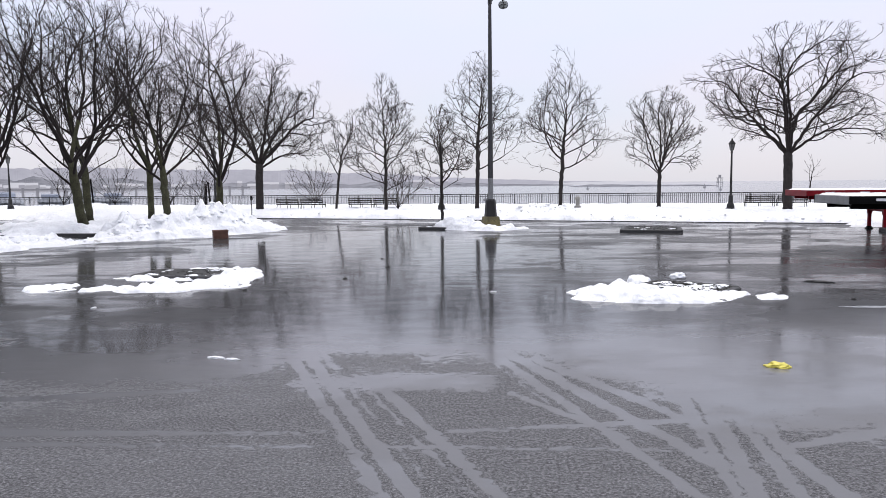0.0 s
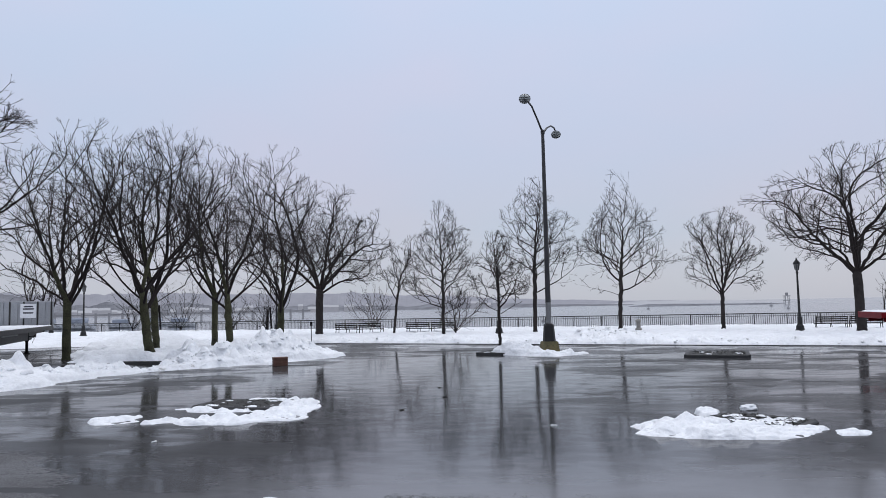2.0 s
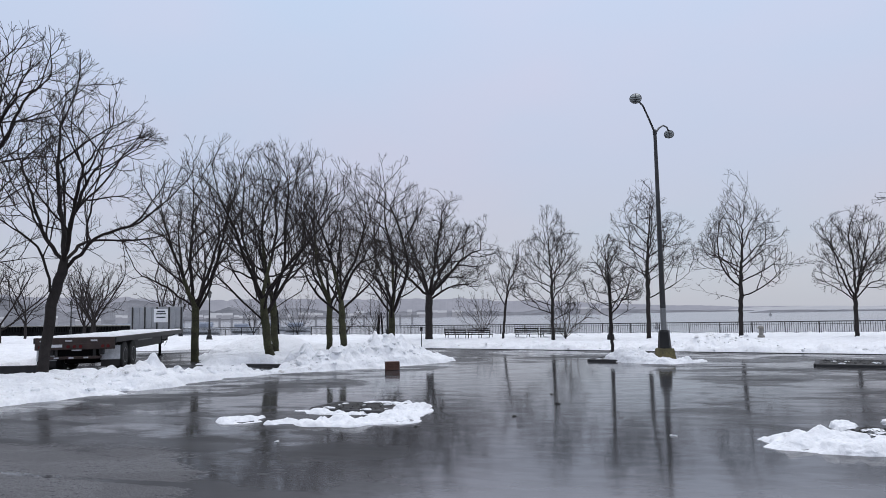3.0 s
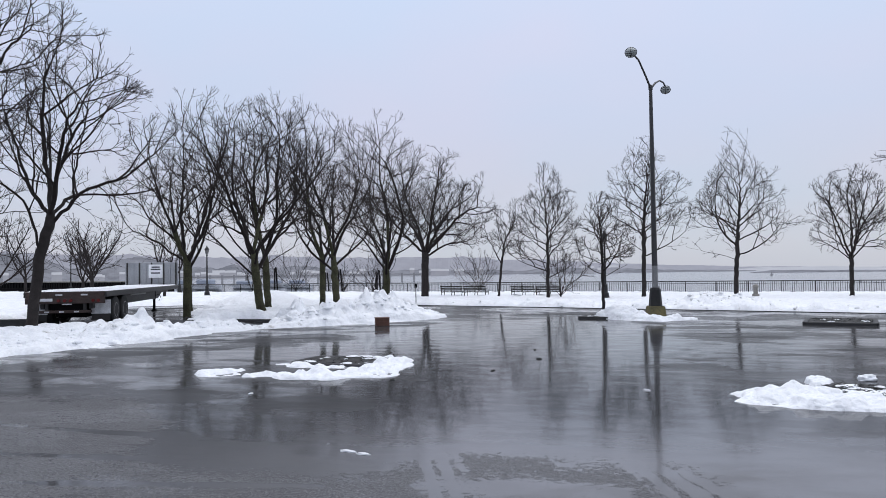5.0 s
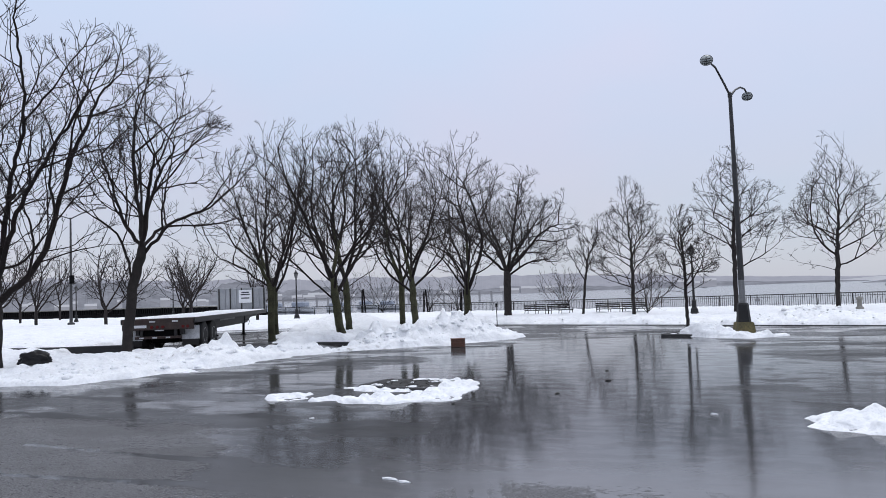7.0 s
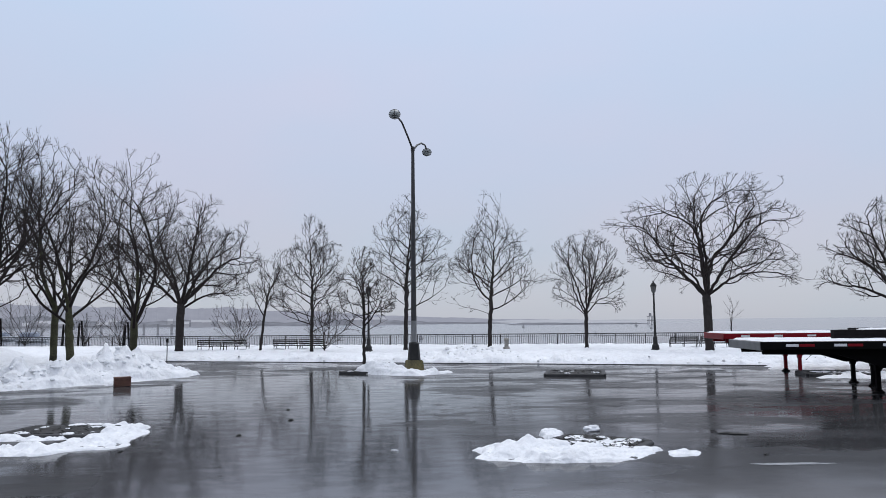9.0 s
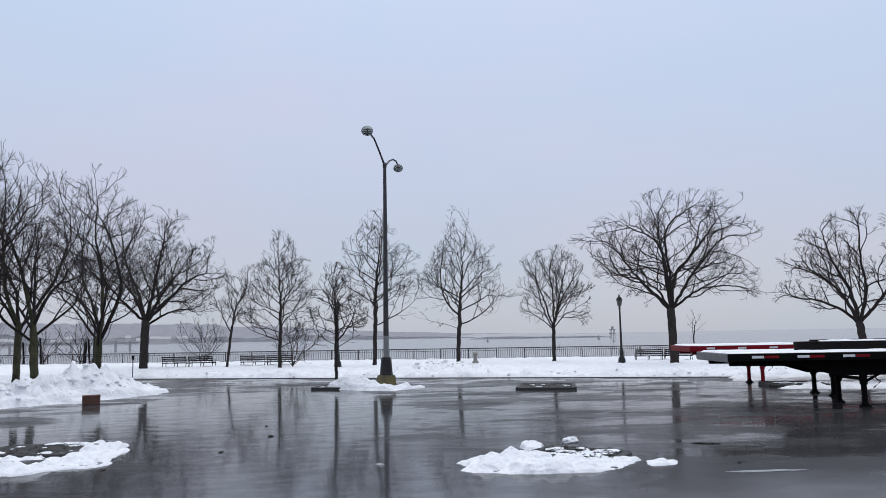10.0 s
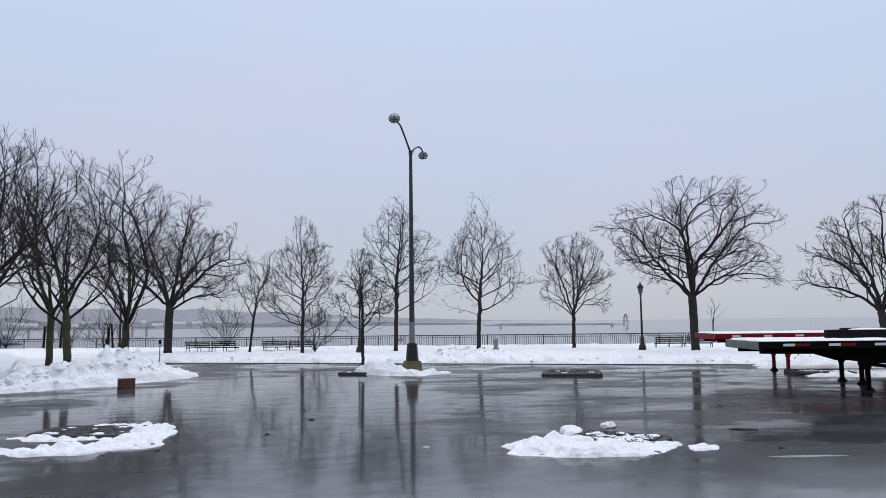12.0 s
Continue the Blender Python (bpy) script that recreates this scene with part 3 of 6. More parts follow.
def promenade_height(x, y):
    ky = 36.6 - 0.37 * x - 0.0035 * np.where(x < -4, (x + 4) ** 2, 0)
    d = (y - ky) * 0.93 - 0.22 + 0.22 * fbm(x * 0.7, y * 0.7, 4)
    z = sstep(d, -0.02, 0.2) * 0.20 - 0.1 + sstep(d, 0.4, 3.5) * 0.12 + 0.035 * fbm(x * 0.4, y * 0.4, 3)
    z = z + np.exp(-((d - 1.0) / 0.7) ** 2) * (0.10 + 0.12 * fbm(x * 0.5, y * 0.5, 3))
    for b in ((3.8, 38.2, 0.42, 1.8, 1.2, -0.3), (5.9, 37.0, 0.2, 1.4, 0.8, -0.3), (-6, 43, 0.12, 4, 1.4, -0.3)):
        z = z + bump_at(x, y, *b)
    lump = np.abs(fbm(x * 1.9, y * 1.9, 4, 0.55))
    z = z + (0.22 * lump - 0.07) * np.exp(-((d - 0.8) / 1.2) ** 2) + 0.12 * lump * np.exp(-((x - 4.4) / 2.2) ** 2 - ((y - 37.8) / 0.9) ** 2) + (0.08 * lump - 0.03) * sstep(d, 0.5, 2)
    return np.where(y > 57.5 - 0.22 * x + 0.9, -0.3, z)


island_snow = height_sheet("snow_bank", np.concatenate([np.arange(-90, -26, 0.7), np.arange(-26, -6.6, 0.085)]), np.concatenate([np.arange(9, 31.5, 0.085), np.arange(31.5, 62, 0.45)]), island_height, M_SNOW)
island_paving = height_sheet("pavement_island", np.arange(-60, -6, 0.8), np.arange(9, 56, 0.8), lambda x, y: np.where(poly_distance(x, y, ISLAND) > 0.9, island_rise(x, y) - 0.004, -0.2), M_ASPHALT)
tagged(island_paving, "wet asphalt paving of the raised island", "pavement", kind="structure")
tagged(island_snow, "ploughed white snow bank, lumpy and ragged at its edge", "snow", kind="stuff")
prom_snow = height_sheet("snow_cover", np.concatenate([np.arange(-110, -14, 0.8), np.arange(-14, 22, 0.16), np.arange(22, 90, 0.7)]), np.concatenate([np.arange(4, 27, 0.7), np.arange(27, 44, 0.14), np.arange(44, 84, 0.5)]), promenade_height, M_SNOW)
tagged(prom_snow, "trodden white snow lying along the promenade", "snow", kind="stuff")


def snow_z(x, y):
    a, b = np.array([float(x)]), np.array([float(y)])
    return max(0.0, float(island_height(a, b)[0]), float(promenade_height(a, b)[0]))


def patch_height(outline, h, seed, hole=None):
    def fn(x, y):
        d = poly_distance(x, y, outline) + 0.08 + 0.20 * fbm(x * 1.7 + seed, y * 2.0, 4, 0.42)
        z = sstep(d, 0.0, 0.10) * (h * 0.5 + 0.02) - 0.03 + sstep(d, 0.1, 0.7) * h * 0.6 + (min(h, 0.14) * 0.8 * fbm(x * 2.0, y * 2.0 + seed, 2, 0.5) + 0.11 * (np.minimum(np.abs(fbm(x * 2.9 + 3 + seed, y * 2.9, 2, 0.5)), 0.6) - 0.28) + 0.08 * (np.minimum(np.abs(fbm(x * 4.5 + seed, y * 4.5, 4, 0.5)), 0.5) - 0.25)) * sstep(d, 0, 0.25)
        if hole:
            q = poly_distance(x, y, hole) + 0.12 * fbm(x * 2.5, y * 2.5 + seed, 3)
            z = z - sstep(q, -0.05, 0.15) * (z + 0.1)
        return z
    return fn


def snow_patch(outline, h, seed, label, hole=None, step=0.03):
    xs, ys = [p[0] for p in outline], [p[1] for p in outline]
    ob = height_sheet("snow_patch", np.arange(min(xs) - 0.4, max(xs) + 0.4, step), np.arange(min(ys) - 0.4, max(ys) + 0.4, step), patch_height(outline, h, seed, hole), M_SNOW)
    return tagged(ob, label, "snow patch", "snow patches on the car park")


snow_patch([(1.40, 11.25), (2.12, 10.85), (2.66, 10.7), (3.52, 10.82), (4.15, 11.15), (4.45, 11.6), (4.15, 11.95), (3.6, 12.05), (3.25, 12.4), (2.95, 12.75), (2.06, 12.25)], 0.085, 3.0, "white melting snow patch over a low square tree pit")
snow_patch([(4.55, 11.1), (4.8, 11.15), (4.95, 11.4), (4.65, 11.5)], 0.05, 5.0, "thin grey scrap of melting snow")
snow_patch([(2.95, 12.75), (3.3, 12.9), (3.5, 13.25), (3.3, 13.5), (3.05, 13.3)], 0.17, 8.0, "small white clump of snow on a tree pit", None, 0.02)
snow_patch([(-6.75, 12.5), (-5.96, 12.25), (-5.08, 12.28), (-4.36, 12.7), (-4.15, 13.5), (-4.45, 14.5), (-4.45, 15.3), (-4.9, 15.2), (-5.05, 14.4), (-5.0, 13.6), (-5.5, 12.95), (-6.4, 12.85), (-6.8, 13.0)], 0.07, 11.0, "white melting snow patch beside a low square tree pit")
snow_patch([(-7.05, 14.3), (-6.5, 13.9), (-5.3, 13.95), (-5.0, 14.3), (-5.6, 14.25), (-6.5, 14.15), (-6.95, 14.5)], 0.05, 12.0, "narrow strip of snow along a pit's kerb")
snow_patch([(-6.2, 15.4), (-5.4, 14.95), (-4.8, 15.1), (-5.1, 15.65), (-5.9, 15.8)], 0.11, 13.0, "crust of snow behind a low tree pit")
snow_patch([(-8.1, 12.55), (-7.55, 12.4), (-7.25, 12.7), (-7.35, 13.3), (-7.7, 13.1), (-8.0, 12.9)], 0.07, 14.0, "long low strip of melting snow")
snow_patch([(-1.25, 29.6), (-0.6, 28.6), (0.4, 28.15), (1.1, 28.4), (0.6, 29.6), (0.3, 30.6), (-0.8, 31.0)], 0.40, 17.0, "white heap of snow beside the lamp post's base", None, 0.05)
snow_patch([(0.2, 28.05), (1.3, 27.8), (2.1, 28.4), (2.6, 29.1), (1.7, 29.1), (0.6, 28.9)], 0.15, 19.0, "thin tongue of snow before the lamp post", None, 0.05)
snow_patch([(-15.3, 17.0), (-13.4, 16.85), (-13.2, 17.25), (-15.0, 17.5)], 0.06, 21.0, "thin flat strip of snow beside the snow bank", None, 0.04)
snow_patch([(14.4, 24.2), (17, 23.2), (22, 22.2), (30, 21), (31, 24), (22, 25.6), (17, 25.8)], 0.07, 23.0, "thin wide sheet of snow under the trailers", None, 0.12)
snow_patch([(15.2, 28.4), (19, 27.6), (30, 25), (31, 27), (20, 30), (16, 30)], 0.10, 27.0, "thin strip of snow beside the red trailer", None, 0.14)


def snow_chunks(name, label, places, seed, mat=M_SNOW):
    """Clods thrown up by the plough."""
    rng = random.Random(seed)
    bm = bmesh.new()
    for x, y, s in places:
        z = max(snow_z(x, y), 0.0)
        r = bmesh.ops.create_icosphere(bm, subdivisions=2, radius=s)
        a_, b_, c_ = rng.uniform(0.8, 1.5), rng.uniform(0.8, 1.4), rng.uniform(0.5, 0.9)
        for v in r["verts"]:
            k = 1 + 0.45 * noise.noise(v.co * (1.6 / s) + Vector((x * 9, y * 9, 0)))
            v.co = Vector((v.co.x * a_ * k, v.co.y * b_ * k, v.co.z * c_ * k)) + Vector((x, y, z - s * 0.25))
    return tagged(part(name, bm, mat, None, "", True), label, "snow", kind="stuff")


rng = random.Random(5)
clods = []
front_edge = ISLAND[2:13]
for _ in range(420):
    i = rng.randrange(len(front_edge) - 1)
    (ax, ay), (bx, by) = front_edge[i], front_edge[i + 1]
    k, off = rng.random(), 0.35 + abs(rng.gauss(0.6, 0.8))
    L_ = math.hypot(bx - ax, by - ay)
    clods.append((ax + (bx - ax) * k - (by - ay) / L_ * off, ay + (by - ay) * k + (bx - ax) / L_ * off, rng.choice((0.03, 0.04, 0.05, 0.06, 0.08, 0.11))))
snow_chunks("snow_clods", "loose white clods of ploughed snow", clods, 2)
clods = [(rng.gauss(4.3, 1.6), rng.gauss(37.6, 0.6), rng.choice((0.03, 0.05, 0.07, 0.09))) for _ in range(110)]
clods += [(x, kerb_y(x) + 0.25 + abs(rng.gauss(0.3, 0.4)), rng.choice((0.04, 0.06, 0.09))) for x in (rng.uniform(-11, 24) for _ in range(60))]
snow_chunks("snow_clods", "clods of snow heaped at the promenade kerb", clods, 3, M_DIRTY)


# ---------------------------------------------------------------- kerbs
def kerb_run(name, pts, w, h, mat, label, category="kerb"):
    """A kerb as a line of stones."""
    root = thing(name, Matrix.Identity(4), label, category, kind="structure")
    for (ax, ay), (bx, by) in zip(pts, pts[1:]):
        L_ = math.hypot(bx - ax, by - ay)
        n = max(1, round(L_ / 1.8))
        a = math.atan2(by - ay, bx - ax)
        for i in range(n):
            k = (i + 0.5) / n
            ob = box("kerb_stone", (0, 0, 0), (L_ / n - 0.012, w, h), mat, root, 0.015)
            ob.matrix_basis = pose(ax + (bx - ax) * k, ay + (by - ay) * k, h / 2 - 0.02, 0, 0, math.degrees(a))
    return root


kerb_run("kerb_promenade", [(x, kerb_y(x) - 0.04) for x in (-40, -30, -22, -16, -10, -4, 4, 12, 20, 30, 45)], 0.16, 0.045, M_KERB, "wet dark granite kerb along the promenade")
kerb_run("kerb_island", [(-16.4, 25.75), (-12.9, 25.45)], 0.22, 0.22, M_KERB, "wet dark kerb of the planted island")
kerb_run("kerb_island", [(-30.0, 19.7), (-25.2, 20.0), (-22.4, 20.3), (-19.9, 21.2)], 0.2, 0.50, M_KERB, "wet dark kerb behind the snow bank")


def tree_pit(cx, cy, sx, sy, rot, label, weeds, seed, h=0.15):
    """A square pit framed by four kerb stones, with soil and dead weeds in it."""
    root = thing("tree_pit", pose(cx, cy, 0, 0, 0, rot), label, "tree pit", "tree pits on the car park")
    t = 0.16
    for c, s in (((0, -sy / 2, h / 2 - 0.02), (sx, t, h)), ((0, sy / 2, h / 2 - 0.02), (sx, t, h)), ((-sx / 2, 0, h / 2 - 0.02), (t, sy - t - 0.01, h)), ((sx / 2, 0, h / 2 - 0.02), (t, sy - t - 0.01, h))):
        box("kerb_stone", c, s, M_KERB, root, 0.02)
    g = np.linspace(-1, 1, 18)
    gx, gy = np.meshgrid(g * (sx / 2 - t / 2 - 0.005), g * (sy / 2 - t / 2 - 0.005))
    z = h * 0.62 + 0.02 * fbm(gx * 4 + seed, gy * 4, 3)
    idx = np.arange(18 * 18).reshape(18, 18)
    f = np.stack([idx[:-1, :-1].ravel(), idx[:-1, 1:].ravel(), idx[1:, 1:].ravel(), idx[1:, :-1].ravel()], 1)
    mesh_object("soil", np.stack([gx.ravel(), gy.ravel(), z.ravel()], 1), f, M_SOIL, root, True)
    rg = random.Random(seed)
    bm = bmesh.new()
    for _ in range(weeds):
        x, y = rg.uniform(-0.46, 0.46) * sx, rg.uniform(-0.46, 0.46) * sy
        d = Vector((rg.gauss(0, 0.6), rg.gauss(0, 0.6), rg.uniform(0.03, 0.22) if weeds in (50, 160) else rg.uniform(0.1, 0.7))) * rg.uniform(0.06, 0.2)
        a = Vector((x, y, h * 0.65))
        tube(bm, [a, a + d * 0.5 + Vector((0, 0, 0.02)), a + d], [0.008, 0.006, 0.003], 3)
    w = part("weed_tangle", bm, M_WEED, root, "dead dark weeds and leaves")
    w["kind"] = "stuff"
    bm = bmesh.new()
    for _ in range(60 if weeds > 100 else max(7, 34 - weeds // 2) if weeds > 30 else 26):
        x, y, s = rg.uniform(-0.4, 0.4) * sx, rg.uniform(-0.4, 0.4) * sy, rg.uniform(0.03, 0.09)
        r = bmesh.ops.create_icosphere(bm, subdivisions=1, radius=s)
        for v in r["verts"]:
            v.co = Vector((v.co.x * 1.6, v.co.y * 1.4, v.co.z * 0.35)) + Vector((x, y, h * 0.66))
    q = part("snow_crust", bm, M_SNOW, root, "scraps of snow on the soil")
    q["kind"] = "stuff"
    return root


tree_pit(7.05, 27.3, 2.05, 2.2, -15, "dark wet kerbed tree pit with soil and no tree", 99, 1, 0.12)
tree_pit(3.72, 12.32, 1.45, 1.1, -37, "low wet kerbed tree pit with weeds, half under snow", 160, 2, 0.055)
tree_pit(-5.9, 14.75, 1.7, 1.15, -8, "low wet kerbed tree pit ringed by snow", 50, 3, 0.08)
tree_pit(-0.6, 30.0, 2.0, 1.8, -15, "kerbed tree pit under snow with a young tree", 10, 4, 0.11)
tree_pit(15.6, 25.1, 1.9, 1.6, -15, "wet kerbed tree pit beside the parked trailers", 20, 5, 0.14)


# ---------------------------------------------------------------- trees
def edge_tubes(P, Q, DP, DQ, R0, R1, sides):
    """Tapered bars for many edges at once: vertices and faces."""
    n = len(P)
    if n == 0:
        return np.zeros((0, 3)), np.zeros((0, 4), int)

    def frame_of(D):
        D = D / (np.linalg.norm(D, axis=1, keepdims=True) + 1e-9)
        ref = np.where(np.abs(D[:, 2:3]) < 0.95, np.array([[0.0, 0.0, 1.0]]), np.array([[1.0, 0.0, 0.0]]))
        u = np.cross(D, np.array([[0.31, 0.95, 0.05]]) + 0 * ref)
        u = u / (np.linalg.norm(u, axis=1, keepdims=True) + 1e-9)
        return u, np.cross(D, u)
    a = np.arange(sides) * 2 * np.pi / sides
    out = []
    for C, D, R in ((P, DP, R0), (Q, DQ, R1)):
        u, v = frame_of(D)
        out.append(C[:, None, :] + R[:, None, None] * (u[:, None, :] * np.cos(a)[None, :, None] + v[:, None, :] * np.sin(a)[None, :, None]))
    V = np.concatenate(out, 1).reshape(-1, 3)
    k = np.arange(sides)
    f = np.stack([k, (k + 1) % sides, (k + 1) % sides + sides, k + sides], 1)
    F = (f[None] + (np.arange(n) * 2 * sides)[:, None, None]).reshape(-1, 4)
    return V, F


def crown_skeleton(seed, H, z0, fork, profile, stem, limbs, style, dense, levels):
    """Stem, limbs and ever finer side shoots, kept inside a crown whose half widths (z, to -x, to +x) are given.
    limbs: a number of limbs that leave the fork, or their own ways as points (x, y, z)."""
    rg = random.Random(seed)
    N, par = [(0.0, 0.0, z0)], [-1]
    zs = np.linspace(0, H * 1.06, 80)
    pz = [q[0] for q in profile]
    left = np.interp(zs, pz, [q[1] for q in profile]).tolist()
    right = np.interp(zs, pz, [q[2] for q in profile]).tolist()
    z_low, z_top, kz = pz[0], pz[-1], 79 / (H * 1.06)
    ph = [rg.uniform(0, 6.28) for _ in range(6)]

    def room(x, y, z):
        """Below 1 inside the crown."""
        if z < z_low or z > z_top + 0.1:
            return 9.0
        i = min(79, int(z * kz))
        l_, r_ = left[i], right[i]
        rx = 1.06 * (r_ if x > 0 else l_) + 0.08
        ry = 0.53 * (l_ + r_) + 0.08
        a = math.atan2(y, x)
        rag = 1 + 0.07 * math.sin(3 * a + ph[0] + z * 1.1) + 0.06 * math.sin(7 * a + ph[1] - z * 2.3) + 0.05 * math.sin(z * 4.1 + ph[2] + 2 * a)
        return math.sqrt((x / rx) ** 2 + (y / ry) ** 2) / rag

    k_ = min(1.1, max(0.42, H / 9.5))
    SEG = [k_ * q for q in (0.24, 0.20, 0.17, 0.14, 0.12)]
    GAP = [k_ * q for q in (0.42, 0.31, 0.23, 0.20)]
    LIFT = (0.018, 0.03, 0.045, 0.06, 0.07) if style != "broad" else (0.01, 0.02, 0.04, 0.05, 0.06)
    WILD = (0.08, 0.11, 0.12, 0.13, 0.13) if style != "broad" else (0.10, 0.15, 0.17, 0.18, 0.18)

    def unit(x, y, z):
        k = 1 / math.sqrt(x * x + y * y + z * z + 1e-12)
        return x * k, y * k, z * k

    def aside(d, ang, az):
        ux, uy, uz = unit(d[1], -d[0], 0.001)
        vx, vy, vz = d[1] * uz - d[2] * uy, d[2] * ux - d[0] * uz, d[0] * uy - d[1] * ux
        c, s, ca, sa = math.cos(az), math.sin(az), math.cos(ang), math.sin(ang)
        return unit(d[0] * ca + (ux * c + vx * s) * sa, d[1] * ca + (uy * c + vy * s) * sa, d[2] * ca + (uz * c + vz * s) * sa)

    def shoots(nodes, lev, full):
        """Side shoots along a branch, turning round it, then a fork at its end."""
        if lev >= levels or len(nodes) < 2:
            return
        seg, az, run = SEG[lev], rg.uniform(0, 6.28), rg.uniform(0.2, 0.9) * GAP[lev]
        n = len(nodes)
        first = 3 if lev == 0 else 1
        for i, (at, d) in enumerate(nodes):
            run += seg
            if i < first or run < GAP[lev] * dense * (0.75 + 0.5 * rg.random()):
                continue
            run = 0.0
            if lev >= 1 and rg.random() > 0.42 + 0.8 * room(*N[at]):      # the heart of a crown is bare
                continue
            az += 2.6 + rg.gauss(0, 0.5)
            rem = full - i * seg
            L = ((0.52, 0.50, 0.40, 0.3)[lev] * rem + k_ * (0.55, 0.32, 0.18, 0.12)[lev]) * rg.uniform(0.7, 1.15)
            grow(at, aside(d, rg.uniform(0.55, 0.95), az), L, lev + 1)
        at, d = nodes[-1]
        for s in (0, 3.14):
            grow(at, aside(d, rg.uniform(0.25, 0.5), az + s), k_ * (0.7, 0.45, 0.25, 0.2)[lev] * rg.uniform(0.7, 1.2), lev + 1)

    def grow(prev, d, L, lev, free=0):
        seg = SEG[lev]
        n = max(2, int(L / seg))
        x, y, z = N[prev]
        w, up = WILD[lev], LIFT[lev]
        nodes = []
        for i in range(n):
            d = unit(d[0] + rg.gauss(0, w), d[1] + rg.gauss(0, w), d[2] + rg.gauss(0, w) + up)
            x, y, z = x + d[0] * seg, y + d[1] * seg, z + d[2] * seg
            if i >= free and room(x, y, z) > 1.0:
                break
            N.append((x, y, z))
            par.append(prev)
            prev = len(N) - 1
            nodes.append((prev, d))
        shoots(nodes, lev, max(len(nodes), 1) * seg)

    def way(prev, pts):
        """A limb along its own points, with small crooks."""
        P = [Vector(N[prev])] + [Vector(p) for p in pts]
        P = [P[0] * 2 - P[1]] + P + [P[-1] * 2 - P[-2]]
        nodes = []
        total = 0
        last = P[1]
        for a, b, c, e in zip(P, P[1:], P[2:], P[3:]):
            n = max(1, int((c - b).length / SEG[0]))
            for i in range(1, n + 1):
                t = i / n
                q = 0.5 * ((2 * b) + (c - a) * t + (2 * a - 5 * b + 4 * c - e) * t * t + (3 * b - a - 3 * c + e) * t ** 3)
                q = q + Vector((rg.gauss(0, 0.025), rg.gauss(0, 0.025), rg.gauss(0, 0.025)))
                d = (q - last).normalized()
                total += (q - last).length
                last = q
                N.append(tuple(q))
                par.append(prev)
                prev = len(N) - 1
                nodes.append((prev, tuple(d)))
        shoots(nodes, 0, total * 1.05)

    top = H * 0.985 if style == "leader" else fork
    n0 = max(4, int(top / (0.26 * k_)))
    sx, sz = [q[0] for q in stem], [q[1] for q in stem]
    crook = 0.028 if style == "leader" else 0.015
    for i in range(1, n0 + 1):
        z = z0 + (top - z0) * i / n0
        c = k_ * crook if z > fork * 0.8 else 0.012
        N.append((float(np.interp(z, sz, sx)) + rg.gauss(0, c), rg.gauss(0, c), z))
        par.append(i - 1)
    at_z = lambda z: min(n0, max(1, round((z - z0) / (top - z0) * n0)))
    if not isinstance(limbs, int):
        for start, pts in limbs:
            way(at_z(start), pts)
    elif style == "leader":
        az, z = rg.uniform(0, 6.28), fork
        while z < H * 0.95:
            s = (z - fork) / (H - fork)
            az += 2.39 + rg.gauss(0, 0.3)
            tilt = 1.18 - 0.62 * s + rg.gauss(0, 0.1)
            grow(at_z(z), (math.sin(tilt) * math.cos(az), math.sin(tilt) * math.sin(az), math.cos(tilt)), 9.0 * (1 - s) + 0.6, 0 if s < 0.75 else 1)
            z += k_ * (0.27 + 0.08 * rg.random()) * dense * (1 - 0.4 * s)
    else:
        az = rg.uniform(0, 6.28)
        lo, hi = {"vase": (0.26, 1.12), "broad": (0.5, 1.1), "bush": (0.15, 1.0)}[style]
        for k in range(limbs):
            a = az + 2.4 * k + rg.gauss(0, 0.2)
            tilt = lo + (hi - lo) * ((k + 0.5) / limbs) ** 0.9 + rg.gauss(0, 0.05)
            start = fork - (0.55 * fork * (k / limbs) ** 2 if style == "vase" else 0)
            grow(at_z(start), (math.sin(tilt) * math.cos(a), math.sin(tilt) * math.sin(a), math.cos(tilt)), H, 0, 5)
    return np.array(N), np.array(par)


def dome(H, low, left, right):
    """Half widths of a rounded crown, by height."""
    rows = []
    for s in (0.0, 0.06, 0.16, 0.3, 0.45, 0.6, 0.72, 0.82, 0.9, 0.96, 1.0):
        w = 0.35 + 0.65 * math.sin(min(1, s / 0.42) * math.pi / 2) if s < 0.42 else max(0.0, 1 - ((s - 0.42) / 0.6) ** 2.5) ** 0.4
        rows.append((low + s * (H - low), 1.15 * left * w, 1.15 * right * w))
    return rows


